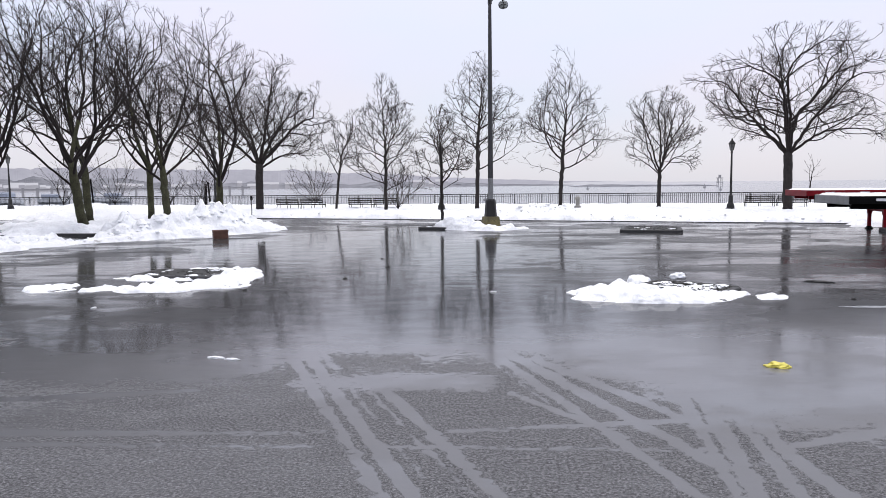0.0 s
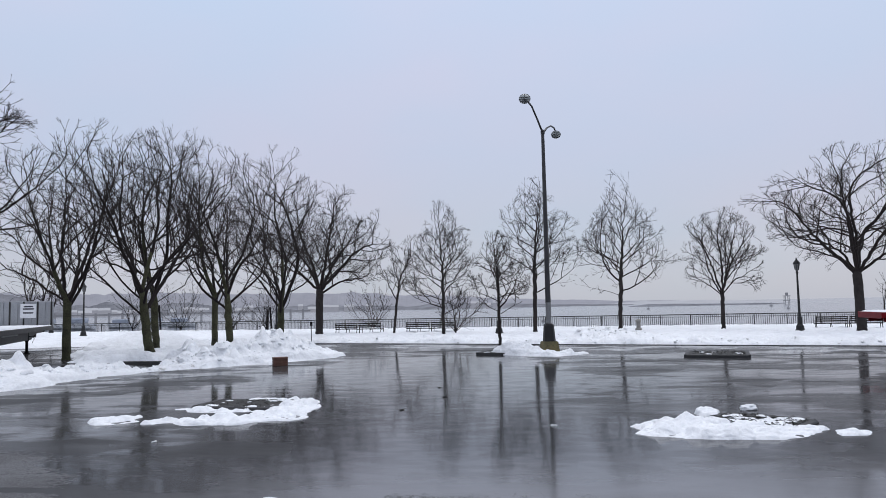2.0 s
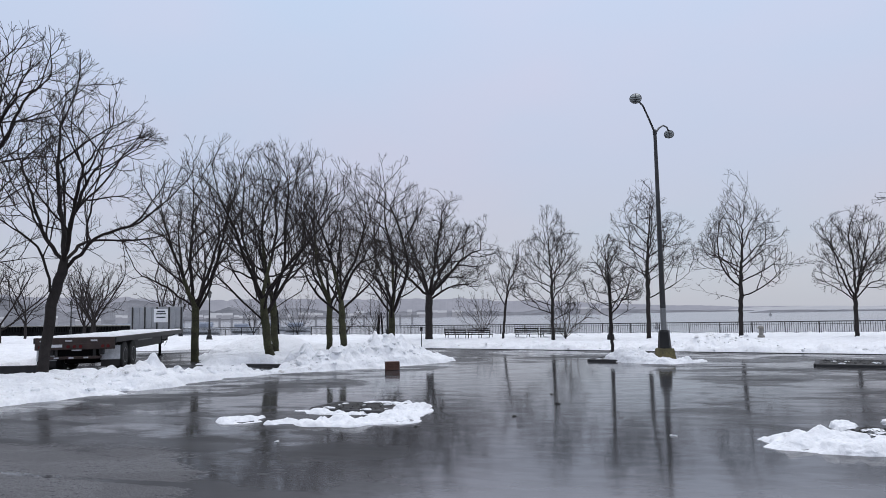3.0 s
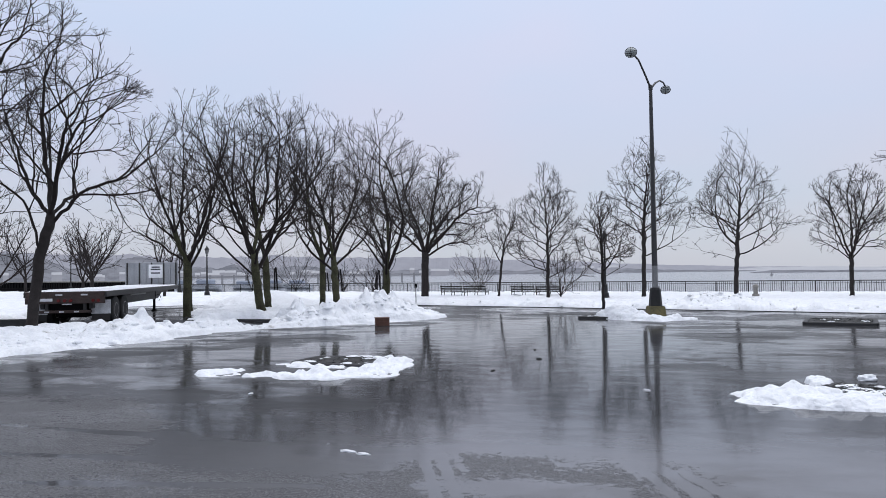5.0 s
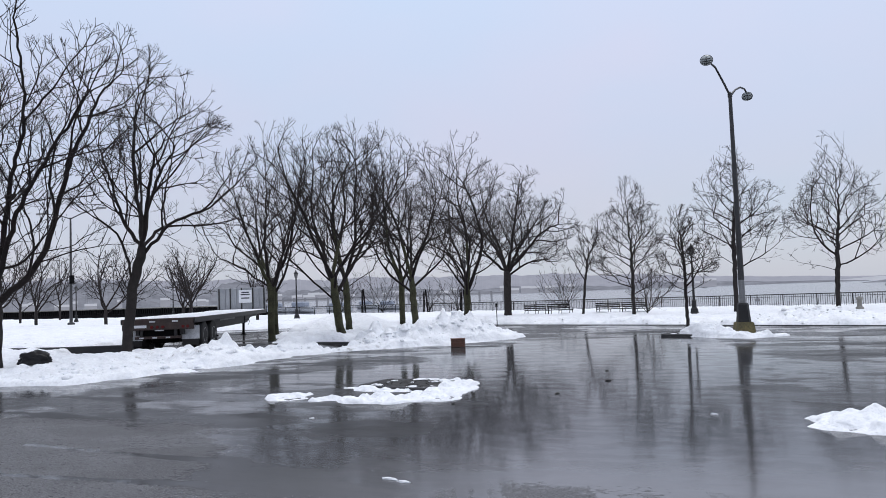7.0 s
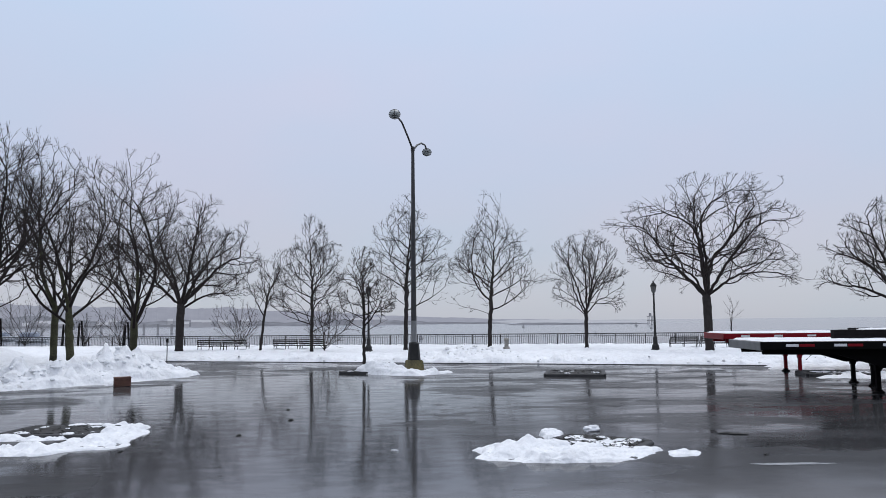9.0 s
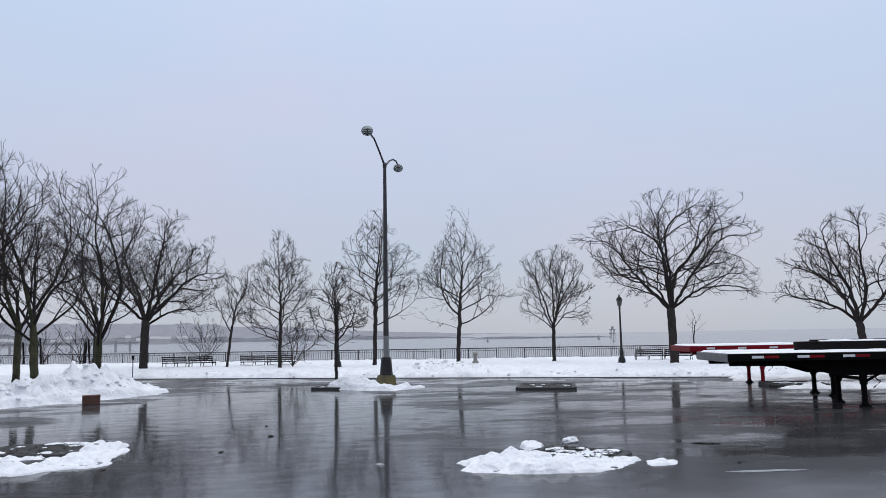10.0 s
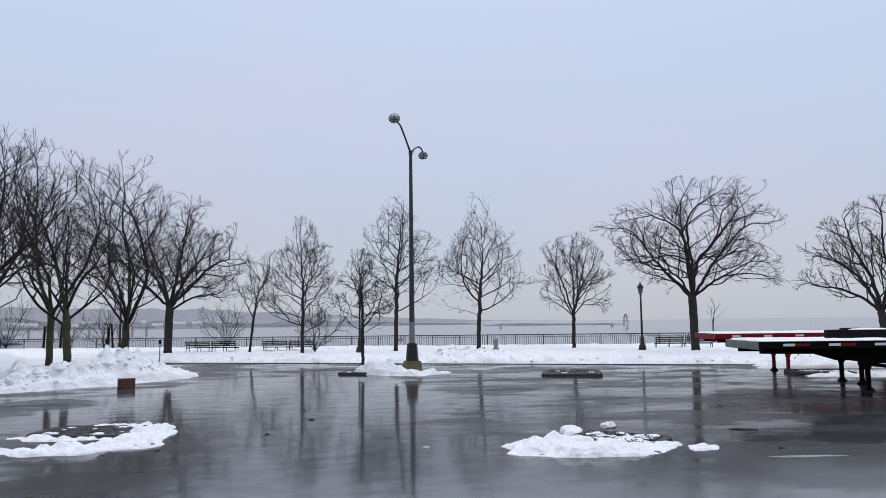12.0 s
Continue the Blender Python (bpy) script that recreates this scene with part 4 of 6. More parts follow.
def tree(name, x, y, seed, H, fork, profile, style="vase", limbs=6, trunk=0.15, stem=((0, 0), (0, 20)), label="", group="", mossy=False, tip=0.0052, z=None, category="tree", dense=1.0, levels=4):
    zb = (snow_z(x, y) if z is None else z) - 0.06
    root = thing(name, pose(x, y, 0, 0, 0, -math.degrees(math.atan2(x, y))), label, category, group)
    N, par = crown_skeleton(seed, H, zb, fork, profile, stem, limbs, style, dense, levels)
    n = len(N)
    area = np.full(n, 0.0)
    kids = np.zeros(n, int)
    for i in range(n - 1, 0, -1):
        if kids[i] == 0:
            area[i] = tip ** 2.2
        area[par[i]] += area[i]
        kids[par[i]] += 1
    r = area ** (1 / 2.2)
    s_ = np.clip(np.log(np.maximum(r, tip) / tip) / math.log(max(r[0], tip * 2) / tip), 0, 1)
    r = tip * (trunk / tip) ** (s_ ** 1.06)      # drawn so that the stem has its own girth
    r[0] *= 1.22
    direction = np.zeros((n, 3))
    direction[1:] = N[1:] - N[par[1:]]
    direction[0] = (0, 0, 1)
    big = np.zeros(n, int)
    for i in range(1, n):
        if big[par[i]] == 0 or r[i] > r[big[par[i]]]:
            big[par[i]] = i
    e = np.arange(1, n)
    main = big[par[e]] == e
    r0 = np.where(main, r[par[e]], np.minimum(r[par[e]], r[e] * 1.25))
    dp = np.where(main[:, None], direction[par[e]] + direction[e], direction[e])
    has = big[e] > 0
    dq = np.where(has[:, None], direction[e] + direction[big[e]], direction[e])
    dp[par[e] == 0] = (0, 0, 1)
    stem_set, at = np.zeros(n, bool), big[0]
    while at and r[at] > trunk * 0.4:
        stem_set[at] = True
        at = big[at]
    trunk_set = stem_set[e]
    pieces = {"trunk": [], "crown": []}
    for sel, sides, key in ((trunk_set, 12, "trunk"), (~trunk_set & (r[e] > 0.028), 7, "crown"), (~trunk_set & (r[e] <= 0.028), 3, "crown")):
        pieces[key].append(edge_tubes(N[par[e]][sel], N[e][sel], dp[sel], dq[sel], r0[sel], r[e][sel], sides))
    for key, mat in (("trunk", M_BARK_GREEN if mossy else M_BARK), ("crown", M_TWIG)):
        V, F, o = [], [], 0
        for v, f in pieces[key]:
            V.append(v)
            F.append(f + o)
            o += len(v)
        ob = mesh_object(key, np.concatenate(V), np.concatenate(F), mat, root, True)
        if key == "trunk":
            bm = bmesh.new()
            bm.from_mesh(ob.data)
            bmesh.ops.remove_doubles(bm, verts=bm.verts, dist=0.002)
            bm.to_mesh(ob.data)
            bm.free()
    return root


GROVE = "bare trees on the snowy island"
ROW = "young bare trees along the promenade"
BIG = "bare deciduous tree with a dark trunk rising from snow"
UP = "slender bare young tree with upswept branches"
tree("bare_tree", -19.3, 15.3, 11, 11.9, 2.4, dome(11.9, 2.6, 4.6, 4.4), "vase",
     [(2.4, ((-0.25, 0.3, 3.6), (-0.3, 0.5, 5.4), (-1.2, 0.8, 7.6), (-1.9, 1.0, 9.9))), (2.3, ((0.2, -0.3, 3.8), (0.4, -0.6, 5.6), (0.75, -0.9, 7.7), (0.5, -1.2, 10.6))),
      (2.1, ((1.0, 0.2, 3.1), (1.6, 0.4, 4.6), (1.85, 0.6, 6.0), (2.8, 0.8, 8.5), (3.7, 1.0, 9.9))), (2.2, ((0.5, -1.2, 4.4), (1.4, -1.9, 6.3), (2.3, -2.4, 8.0))),
      (2.2, ((-1.0, -0.6, 3.5), (-2.3, -0.9, 5.2), (-3.3, -1.0, 7.2))), (2.0, ((-0.6, 1.4, 4.2), (-0.5, 2.6, 6.6), (0.1, 3.2, 8.8)))], 0.20, label="large bare tree forking low into heavy limbs", group=GROVE, dense=1.12)
tree("bare_tree", -18.05, 19.0, 12, 10.9, 3.8, [(3.0, 0.5, 0.9), (3.8, 1.4, 3.3), (5.2, 1.5, 4.9), (6.2, 1.6, 4.9), (7.4, 1.6, 4.5), (8.8, 1.3, 3.4), (10.0, 0.9, 2.1), (10.9, 0.3, 0.9)], "vase",
     [(3.8, ((0.5, 0.0, 5.0), (0.4, 0.1, 5.9), (0.3, 0.3, 7.7), (0.5, 0.3, 9.4), (0.4, 0.2, 10.5))), (3.8, ((0.8, 0.4, 5.4), (1.4, 0.7, 7.0), (2.2, 1.0, 8.4), (2.7, 1.1, 9.0))),
      (3.6, ((1.4, -0.3, 4.6), (2.7, -0.6, 5.2), (4.1, -0.8, 6.6))), (3.8, ((1.2, 1.0, 4.6), (2.2, 1.6, 4.8), (3.4, 1.9, 4.9), (4.5, 2.0, 5.4))),
      (3.8, ((0.7, -0.9, 5.2), (1.0, -1.7, 6.7), (1.8, -2.2, 8.1))), (2.7, ((0.05, -0.3, 3.6), (-0.2, -0.5, 4.3), (-0.7, -0.7, 4.7))), (3.7, ((-0.1, 0.9, 5.0), (-0.5, 1.4, 6.4), (-0.9, 1.6, 7.6)))],
     0.165, ((0, 0), (0.1, 1.2), (0.22, 2.5), (0.55, 3.9)), "leaning bare tree with an uneven crown swept to one side", GROVE)
tree("bare_tree", -17.7, 26.8, 13, 9.7, 2.4, [(2.3, 0.6, 0.4), (3.2, 2.0, 1.5), (4.2, 2.9, 2.3), (5.6, 3.2, 2.7), (7.2, 2.6, 2.6), (8.4, 1.8, 2.0), (9.2, 1.0, 1.2), (9.7, 0.4, 0.5)], "vase",
     [(2.3, ((-1.3, 0.3, 3.4), (-2.3, 0.4, 4.0), (-2.9, 0.5, 5.4))), (2.4, ((-0.2, 0.2, 4.0), (-0.15, 0.3, 5.4), (-0.1, 0.3, 7.4), (-0.2, 0.2, 9.2))), (2.4, ((0.8, -0.3, 4.1), (1.1, -0.5, 5.6), (1.6, -0.7, 7.5))),
      (2.5, ((-0.7, -0.9, 4.3), (-1.3, -1.6, 6.2), (-1.6, -1.8, 8.0))), (2.3, ((0.5, 1.2, 3.9), (1.0, 2.0, 5.6), (0.8, 2.3, 7.4)))], 0.155, label=BIG, group=GROVE, mossy=True, dense=1.35)
tree("bare_tree", -20.1, 30.6, 113, 9.2, 2.5, dome(9.2, 2.4, 2.8, 2.9), "vase", 6, 0.14, label=BIG, group=GROVE, mossy=True, dense=2.1)
tree("bare_tree", -14.0, 26.3, 114, 9.6, 2.7, dome(9.6, 2.7, 3.5, 3.0), "vase", 8, 0.165, ((0, 0), (-0.3, 2.7)), BIG, GROVE, True, dense=1.28)
tree("bare_tree", -15.3, 29.3, 15, 10.0, 2.8, dome(10.0, 2.8, 2.5, 3.0), "vase", 7, 0.15, ((0, 0), (-0.12, 2.8)), BIG, GROVE, True, dense=1.28)
tree("bare_tree", -13.9, 32.0, 16, 10.2, 2.8, dome(10.2, 2.8, 2.7, 2.5), "vase", 7, 0.14, label=BIG, group=GROVE, mossy=True, dense=1.35)
tree("bare_tree", -12.7, 30.9, 17, 9.8, 2.7, dome(9.8, 2.7, 2.3, 2.7), "vase", 7, 0.155, ((0, 0), (-0.15, 2.7)), BIG, GROVE, True, dense=1.28)
tree("bare_tree", -13.6, 40.5, 18, 11.2, 2.3, dome(11.2, 2.5, 3.4, 3.4), "vase", 8, 0.19, label=BIG, group=GROVE, mossy=True)
tree("bare_tree", -13.8, 49.4, 19, 10.9, 3.2, [(2.9, 0.9, 1.8), (3.8, 2.3, 3.6), (5.0, 3.4, 4.2), (6.2, 3.7, 5.9), (7.0, 3.7, 5.2), (8.4, 3.2, 3.9), (9.6, 2.0, 3.0), (10.5, 0.8, 2.0), (10.9, 0.3, 1.2)], "broad",
     [(3.2, ((-1.1, 0.3, 4.3), (-2.3, 0.6, 5.6), (-3.2, 0.9, 6.4))), (3.2, ((-0.4, -0.5, 5.0), (-1.2, -0.9, 7.0), (-1.6, -1.2, 9.2))), (3.3, ((0.5, 0.4, 5.4), (0.9, 0.6, 7.8), (1.3, 0.6, 10.3))),
      (3.2, ((1.3, -0.3, 4.5), (2.6, -0.5, 5.9), (4.0, -0.6, 6.4), (5.6, -0.7, 6.2))), (3.0, ((1.6, 0.6, 3.9), (3.0, 0.9, 4.1), (4.0, 1.2, 4.6))), (3.2, ((1.0, 1.4, 5.0), (2.2, 2.2, 6.8), (3.0, 2.5, 8.4))), (3.2, ((-0.6, 1.6, 4.8), (-1.6, 2.6, 6.2), (-2.0, 2.9, 7.8)))],
     0.26, ((0, 0), (0.05, 3.2)), "stout dark bare tree with a dense spreading crown", GROVE, tip=0.0062, dense=0.66)
tree("young_tree", -8.6, 49.6, 21, 7.0, 2.6, [(2.2, 0.5, 0.5), (3.5, 1.2, 1.4), (4.8, 1.2, 2.0), (6.2, 0.4, 2.1), (7.0, -0.3, 1.7)], "vase",
     [(2.6, ((0.5, 0.2, 3.9), (1.1, 0.3, 5.2), (1.6, 0.3, 6.6))), (2.5, ((-0.3, -0.3, 3.5), (-0.8, -0.5, 4.6))), (2.7, ((0.7, -0.4, 3.8), (1.5, -0.6, 4.7))), (2.3, ((0.4, 0.7, 3.4), (0.6, 1.0, 4.6)))], 0.085, ((0, 0), (0.25, 2.6)), "thin bare young tree beside the benches", ROW, tip=0.0058)
tree("young_tree", -4.8, 46.0, 22, 8.7, 1.5, [(1.5, 0.7, 0.6), (2.3, 1.7, 1.5), (3.1, 2.4, 2.2), (3.8, 2.2, 1.9), (5.2, 1.9, 1.9), (6.6, 1.5, 2.0), (7.2, 1.1, 0.9), (7.9, 0.9, 0.7), (8.7, 0.5, 0.3)], "leader", 1, 0.11, ((0, 0), (0, 4), (-0.2, 8.7)), UP, ROW, tip=0.0058, dense=0.82)
tree("young_tree", 1.0, 47.0, 23, 10.2, 2.6, [(2.4, 0.7, 1.3), (2.9, 1.4, 2.5), (3.8, 1.5, 2.8), (5.2, 1.8, 2.9), (6.2, 2.2, 3.0), (7.4, 2.2, 2.6), (8.0, 2.0, 1.5), (8.9, 0.9, 1.2), (10.2, 0.4, 0.4)], "leader", 1, 0.13, ((0, 0), (0.1, 5), (0.6, 10.2)), UP, ROW, tip=0.0058, dense=0.82)
tree("young_tree", 6.5, 48.2, 24, 10.7, 2.5, [(2.4, 1.4, 0.9), (3.3, 2.6, 2.0), (4.0, 2.4, 2.6), (4.7, 2.6, 4.0), (5.4, 2.7, 2.9), (6.7, 1.9, 2.9), (7.8, 1.4, 2.7), (8.6, 0.8, 1.2), (9.5, 0.85, 0.85), (10.7, 0.35, 0.35)], "leader", 1, 0.135, ((0, 0), (0.2, 4), (0.45, 7), (1.0, 10.7)), "bare young tree with a pointed crown", ROW, tip=0.0058, dense=0.8)
tree("young_tree", 12.6, 46.8, 25, 7.8, 2.3, [(2.1, 0.6, 1.6), (2.9, 1.7, 2.6), (3.6, 1.9, 2.2), (4.7, 2.2, 2.4), (5.8, 2.0, 2.3), (6.9, 1.8, 1.9), (7.4, 1.0, 1.5), (7.8, 0.3, 0.8)], "vase",
     [(2.3, ((-0.8, 0.2, 3.0), (-1.6, 0.3, 3.5))), (2.6, ((0.9, 0.3, 3.3), (1.9, 0.4, 3.4))), (3.0, ((-0.5, -0.4, 4.2), (-1.0, -0.7, 5.5), (-1.5, -0.8, 6.7))), (3.0, ((0.6, 0.4, 4.2), (1.2, 0.8, 5.2), (1.9, 0.9, 6.2))), (3.0, ((0.1, 0.2, 4.6), (-0.1, 0.3, 6.0), (0.2, 0.3, 7.4))), (2.9, ((0.4, -0.9, 4.0), (0.7, -1.4, 5.2), (1.0, -1.5, 6.6))), (2.7, ((-0.6, 1.0, 3.7), (-0.9, 1.5, 5.0)))], 0.12, ((0, 0), (0.05, 3.0)), "small bare tree with a rounded crown", ROW, tip=0.0058, dense=1.0)
tree("bare_tree", 17.9, 40.3, 126, 10.0, 3.2, [(3.2, 1.2, 2.0), (3.8, 2.2, 4.6), (4.3, 3.0, 5.4), (5.2, 4.2, 4.8), (6.2, 4.2, 3.6), (7.0, 4.4, 5.1), (7.9, 5.2, 4.9), (8.6, 3.7, 4.4), (9.4, 2.2, 4.4), (10.1, 0.6, 3.6)], "broad",
     [(3.2, ((-1.2, 0.2, 4.5), (-2.2, 0.3, 5.7), (-2.8, 0.3, 6.7), (-3.5, 0.4, 7.4), (-4.9, 0.4, 7.9))), (3.2, ((0.0, 0.1, 5.3), (-0.15, 0.2, 6.6), (-0.1, 0.2, 7.9), (0.6, 0.3, 8.7), (1.8, 0.3, 9.4))),
      (3.4, ((-0.2, -0.5, 5.6), (-0.7, -0.9, 7.2), (-2.1, -1.1, 8.0), (-3.0, -1.2, 8.7))), (3.2, ((1.0, -0.3, 4.9), (2.0, -0.5, 6.2), (3.1, -0.7, 7.2), (4.7, -0.8, 7.3))), (3.4, ((0.3, 0.7, 5.3), (1.2, 1.2, 6.4), (2.9, 1.6, 8.6), (3.9, 1.7, 9.4))),
      (3.1, ((1.4, 0.3, 4.3), (2.6, 0.5, 4.55), (3.5, 0.5, 4.5), (5.1, 0.6, 4.1))), (3.3, ((-0.9, 1.2, 4.6), (-2.2, 2.0, 5.4), (-3.7, 2.2, 5.6))), (3.6, ((-0.3, -0.8, 5.8), (-0.5, -1.2, 7.4), (-0.9, -1.4, 9.5)))],
     0.235, ((0, 0), (-0.05, 3.2)), "stout bare tree with a broad flat-topped crown", ROW, tip=0.0062, dense=1.0)
tree("sapling", -0.88, 30.0, 27, 5.0, 1.6, [(1.5, 0.4, 0.4), (2.0, 0.9, 0.8), (2.7, 1.05, 1.3), (3.2, 1.15, 1.1), (3.9, 1.0, 0.8), (4.5, 0.6, 0.45), (5.0, 0.35, 0.1)], "leader", 1, 0.065, ((0, 0), (0, 3), (-0.2, 5.0)), "thin bare sapling in a snowy tree pit", z=0.1, tip=0.005, dense=0.9)
tree("bare_tree", 34.9, 47.5, 28, 10.5, 2.3, [(2.3, 1.8, 1.5), (3.4, 4.0, 2.6), (4.6, 5.2, 3.6), (6.0, 5.3, 4.0), (7.4, 4.3, 4.0), (8.8, 3.2, 3.4), (9.8, 2.3, 2.4), (10.5, 0.8, 1.2)], "broad",
     [(2.3, ((-1.2, 0.3, 3.3), (-2.6, 0.5, 4.0), (-4.4, 0.6, 4.4))), (2.4, ((-1.0, -0.4, 4.2), (-2.2, -0.7, 5.6), (-4.2, -0.8, 6.6))), (2.4, ((-0.6, 0.6, 4.6), (-1.6, 0.9, 7.0), (-2.2, 1.0, 9.3))), (2.4, ((0.4, -0.5, 4.6), (0.2, -0.8, 7.0), (0.3, -0.9, 9.9))), (2.4, ((1.2, 0.3, 4.0), (2.4, 0.6, 5.8), (3.2, 0.8, 7.8)))],
     0.26, ((0, 0), (-0.15, 2.3)), "broad bare tree leaning over the shore", ROW, z=0.0, tip=0.008, dense=1.0)
tree("bare_tree", 41.0, 46.0, 29, 12.5, 2.4, dome(12.5, 2.5, 5.2, 5.2), "vase", 7, 0.30, label="tall bare tree by the shore", group=ROW, z=0.0, tip=0.009, dense=1.3)
tree("young_tree", 25.6, 54.0, 30, 3.9, 1.6, dome(3.9, 1.7, 0.8, 0.8), "vase", 4, 0.05, label="spindly bare sapling by the railing", group=ROW, z=0.0, dense=1.6, levels=2)
SHRUB = "bare many-stemmed shrub behind the railing"
for i, (x, y, h, r_) in enumerate(((-12.2, 60.6, 3.9, 2.4), (-22.5, 62.8, 4.0, 2.6), (-31.5, 65.6, 5.6, 2.8), (-26, 64.5, 3.0, 2.0), (-37, 67, 4.8, 2.0))):
    tree("shrub", x, y, 40 + i, h, 0.3, dome(h, 0.3, r_, r_), "bush", 7, 0.07, label=SHRUB, group="shrubs behind the railing", z=-0.3, category="shrub", tip=0.0058, dense=1.7, levels=2)
tree("shrub", -4.1, 46.9, 47, 3.4, 0.3, dome(3.4, 0.3, 1.2, 2.0), "bush", 6, 0.05, label="bare shrub behind a bench and young tree", group="shrubs behind the railing", category="shrub", tip=0.008, dense=1.3, levels=2)
FAR = "bare tree standing far off in the snow"
for i, (x, y, h, r_) in enumerate(((-36, 27, 6.0, 2.6), (-47, 36, 6.2, 2.8), (-44, 43, 6.6, 3.0), (-41, 49, 6.4, 2.7), (-38, 54, 6.6, 2.7), (-55, 46, 7.0, 3.0), (-60, 62, 8.0, 3.2), (-72, 58, 8.5, 3.4), (-52, 62, 7.0, 2.8), (-66, 44, 7.5, 3.2), (-58, 33, 7.0, 3.0), (-80, 70, 9.0, 3.6), (-47, 55, 6.4, 2.6), (-90, 60, 9.0, 4.0))):
    h, r_ = h * 1.1, r_ * 1.1
    tree("far_tree", x, y, 60 + i, h, h * 0.24, dome(h, h * 0.24, r_, r_), "vase", 6, 0.13, label=FAR, group="far bare trees", tip=0.013, z=0.05, dense=1.4, levels=2)


# ---------------------------------------------------------------- the railing along the water
def railing(pts, top, label, picket=0.14, post=2.1):
    root = thing("railing", Matrix.Identity(4), label, "railing")
    (ax, ay), (bx, by) = pts
    L_ = math.hypot(bx - ax, by - ay)
    d = Vector(((bx - ax) / L_, (by - ay) / L_, 0))
    nrm = Vector((-d.y, d.x, 0))
    if nrm.y < 0:
        nrm = -nrm
    a = Vector((ax, ay, 0))
    ang = math.degrees(math.atan2(d.y, d.x))
    n = int(L_ / post)
    bm = bmesh.new()
    for z0, z1, off in ((0, 0.62, 0), (0.62, top - 0.02, 0)):
        tube(bm, [(0, 0, z0), (0, 0.0 if z0 == 0 else 0.0, z1 * 0.97), (0, 0.05 if z1 > 0.7 else 0.0, z1)], 0.035, 6)
    me = bpy.data.meshes.new("post")
    bm.to_mesh(me)
    bm.free()
    me.materials.append(M_IRON)
    for i in range(n + 1):
        ob = new("post", me)
        ob.parent = root
        ob.matrix_basis = pose(*(a + d * (i * L_ / n)), 0, 0, ang)
    for z, r_, off in ((top, 0.036, 0.05), (top - 0.17, 0.016, 0.0), (0.14, 0.018, 0.0)):
        bm = bmesh.new()
        tube(bm, [a + nrm * off + Vector((0, 0, z)), a + d * L_ + nrm * off + Vector((0, 0, z))], r_, 6)
        part("rail", bm, M_IRON, root)
    k = int(L_ / picket)
    s = np.arange(k) * picket + picket / 2
    base = np.array(a)[None] + s[:, None] * np.array(d)[None]
    nn, zz = np.array(nrm)[None], np.array([[0, 0, 1.0]])
    levels = [base + zz * 0.14, base + zz * (top - 0.30), base + nn * 0.03 + zz * (top - 0.14), base + nn * 0.05 + zz * top]
    V, F, o = [], [], 0
    one = np.ones(k)
    for p, q in zip(levels, levels[1:]):
        v, f = edge_tubes(p, q, q - p, q - p, one * 0.015, one * 0.015, 4)
        V.append(v)
        F.append(f + o)
        o += len(v)
    pk = mesh_object("picket_row", np.concatenate(V), np.concatenate(F), M_IRON, root)
    pk["kind"] = "stuff"
    return root


railing(((-46, fence_y(-46)), (48, fence_y(48))), 0.98, "long black iron railing with bowed pickets along the water")


def pier_rail(pts, label):
    """A dark parapet with stubby posts and a pale capping, far off."""
    root = thing("parapet", Matrix.Identity(4), label, "parapet")
    for (ax, ay), (bx, by) in zip(pts, pts[1:]):
        L_, ang = math.hypot(bx - ax, by - ay), math.degrees(math.atan2(by - ay, bx - ax))
        c = Vector(((ax + bx) / 2, (ay + by) / 2, 0))
        cap = box("capping", (0, 0, 0), (L_, 0.4, 0.14), M_CONC, root, 0.02)
        cap.matrix_basis = pose(c.x, c.y, 1.33, 0, 0, ang)
        foot = box("plinth", (0, 0, 0), (L_, 0.35, 0.6), M_BLACK, root, 0.02)
        foot.matrix_basis = pose(c.x, c.y, 0.25, 0, 0, ang)
        n = int(L_ / 0.6)
        bm = bmesh.new()
        add_box(bm, (0, 0, 0.88), (0.36, 0.22, 0.76), 0.03)
        me = bpy.data.meshes.new("baluster")
        bm.to_mesh(me)
        bm.free()
        me.materials.append(M_BLACK)
        for i in range(n):
            k = (i + 0.5) / n
            ob = new("baluster", me)
            ob.parent = root
            ob.matrix_basis = pose(ax + (bx - ax) * k, ay + (by - ay) * k, 0, 0, 0, ang)
    return root


pier_rail([(-47, 68.2), (-75, 79), (-118, 88)], "long dark parapet with a pale capping along the shore")


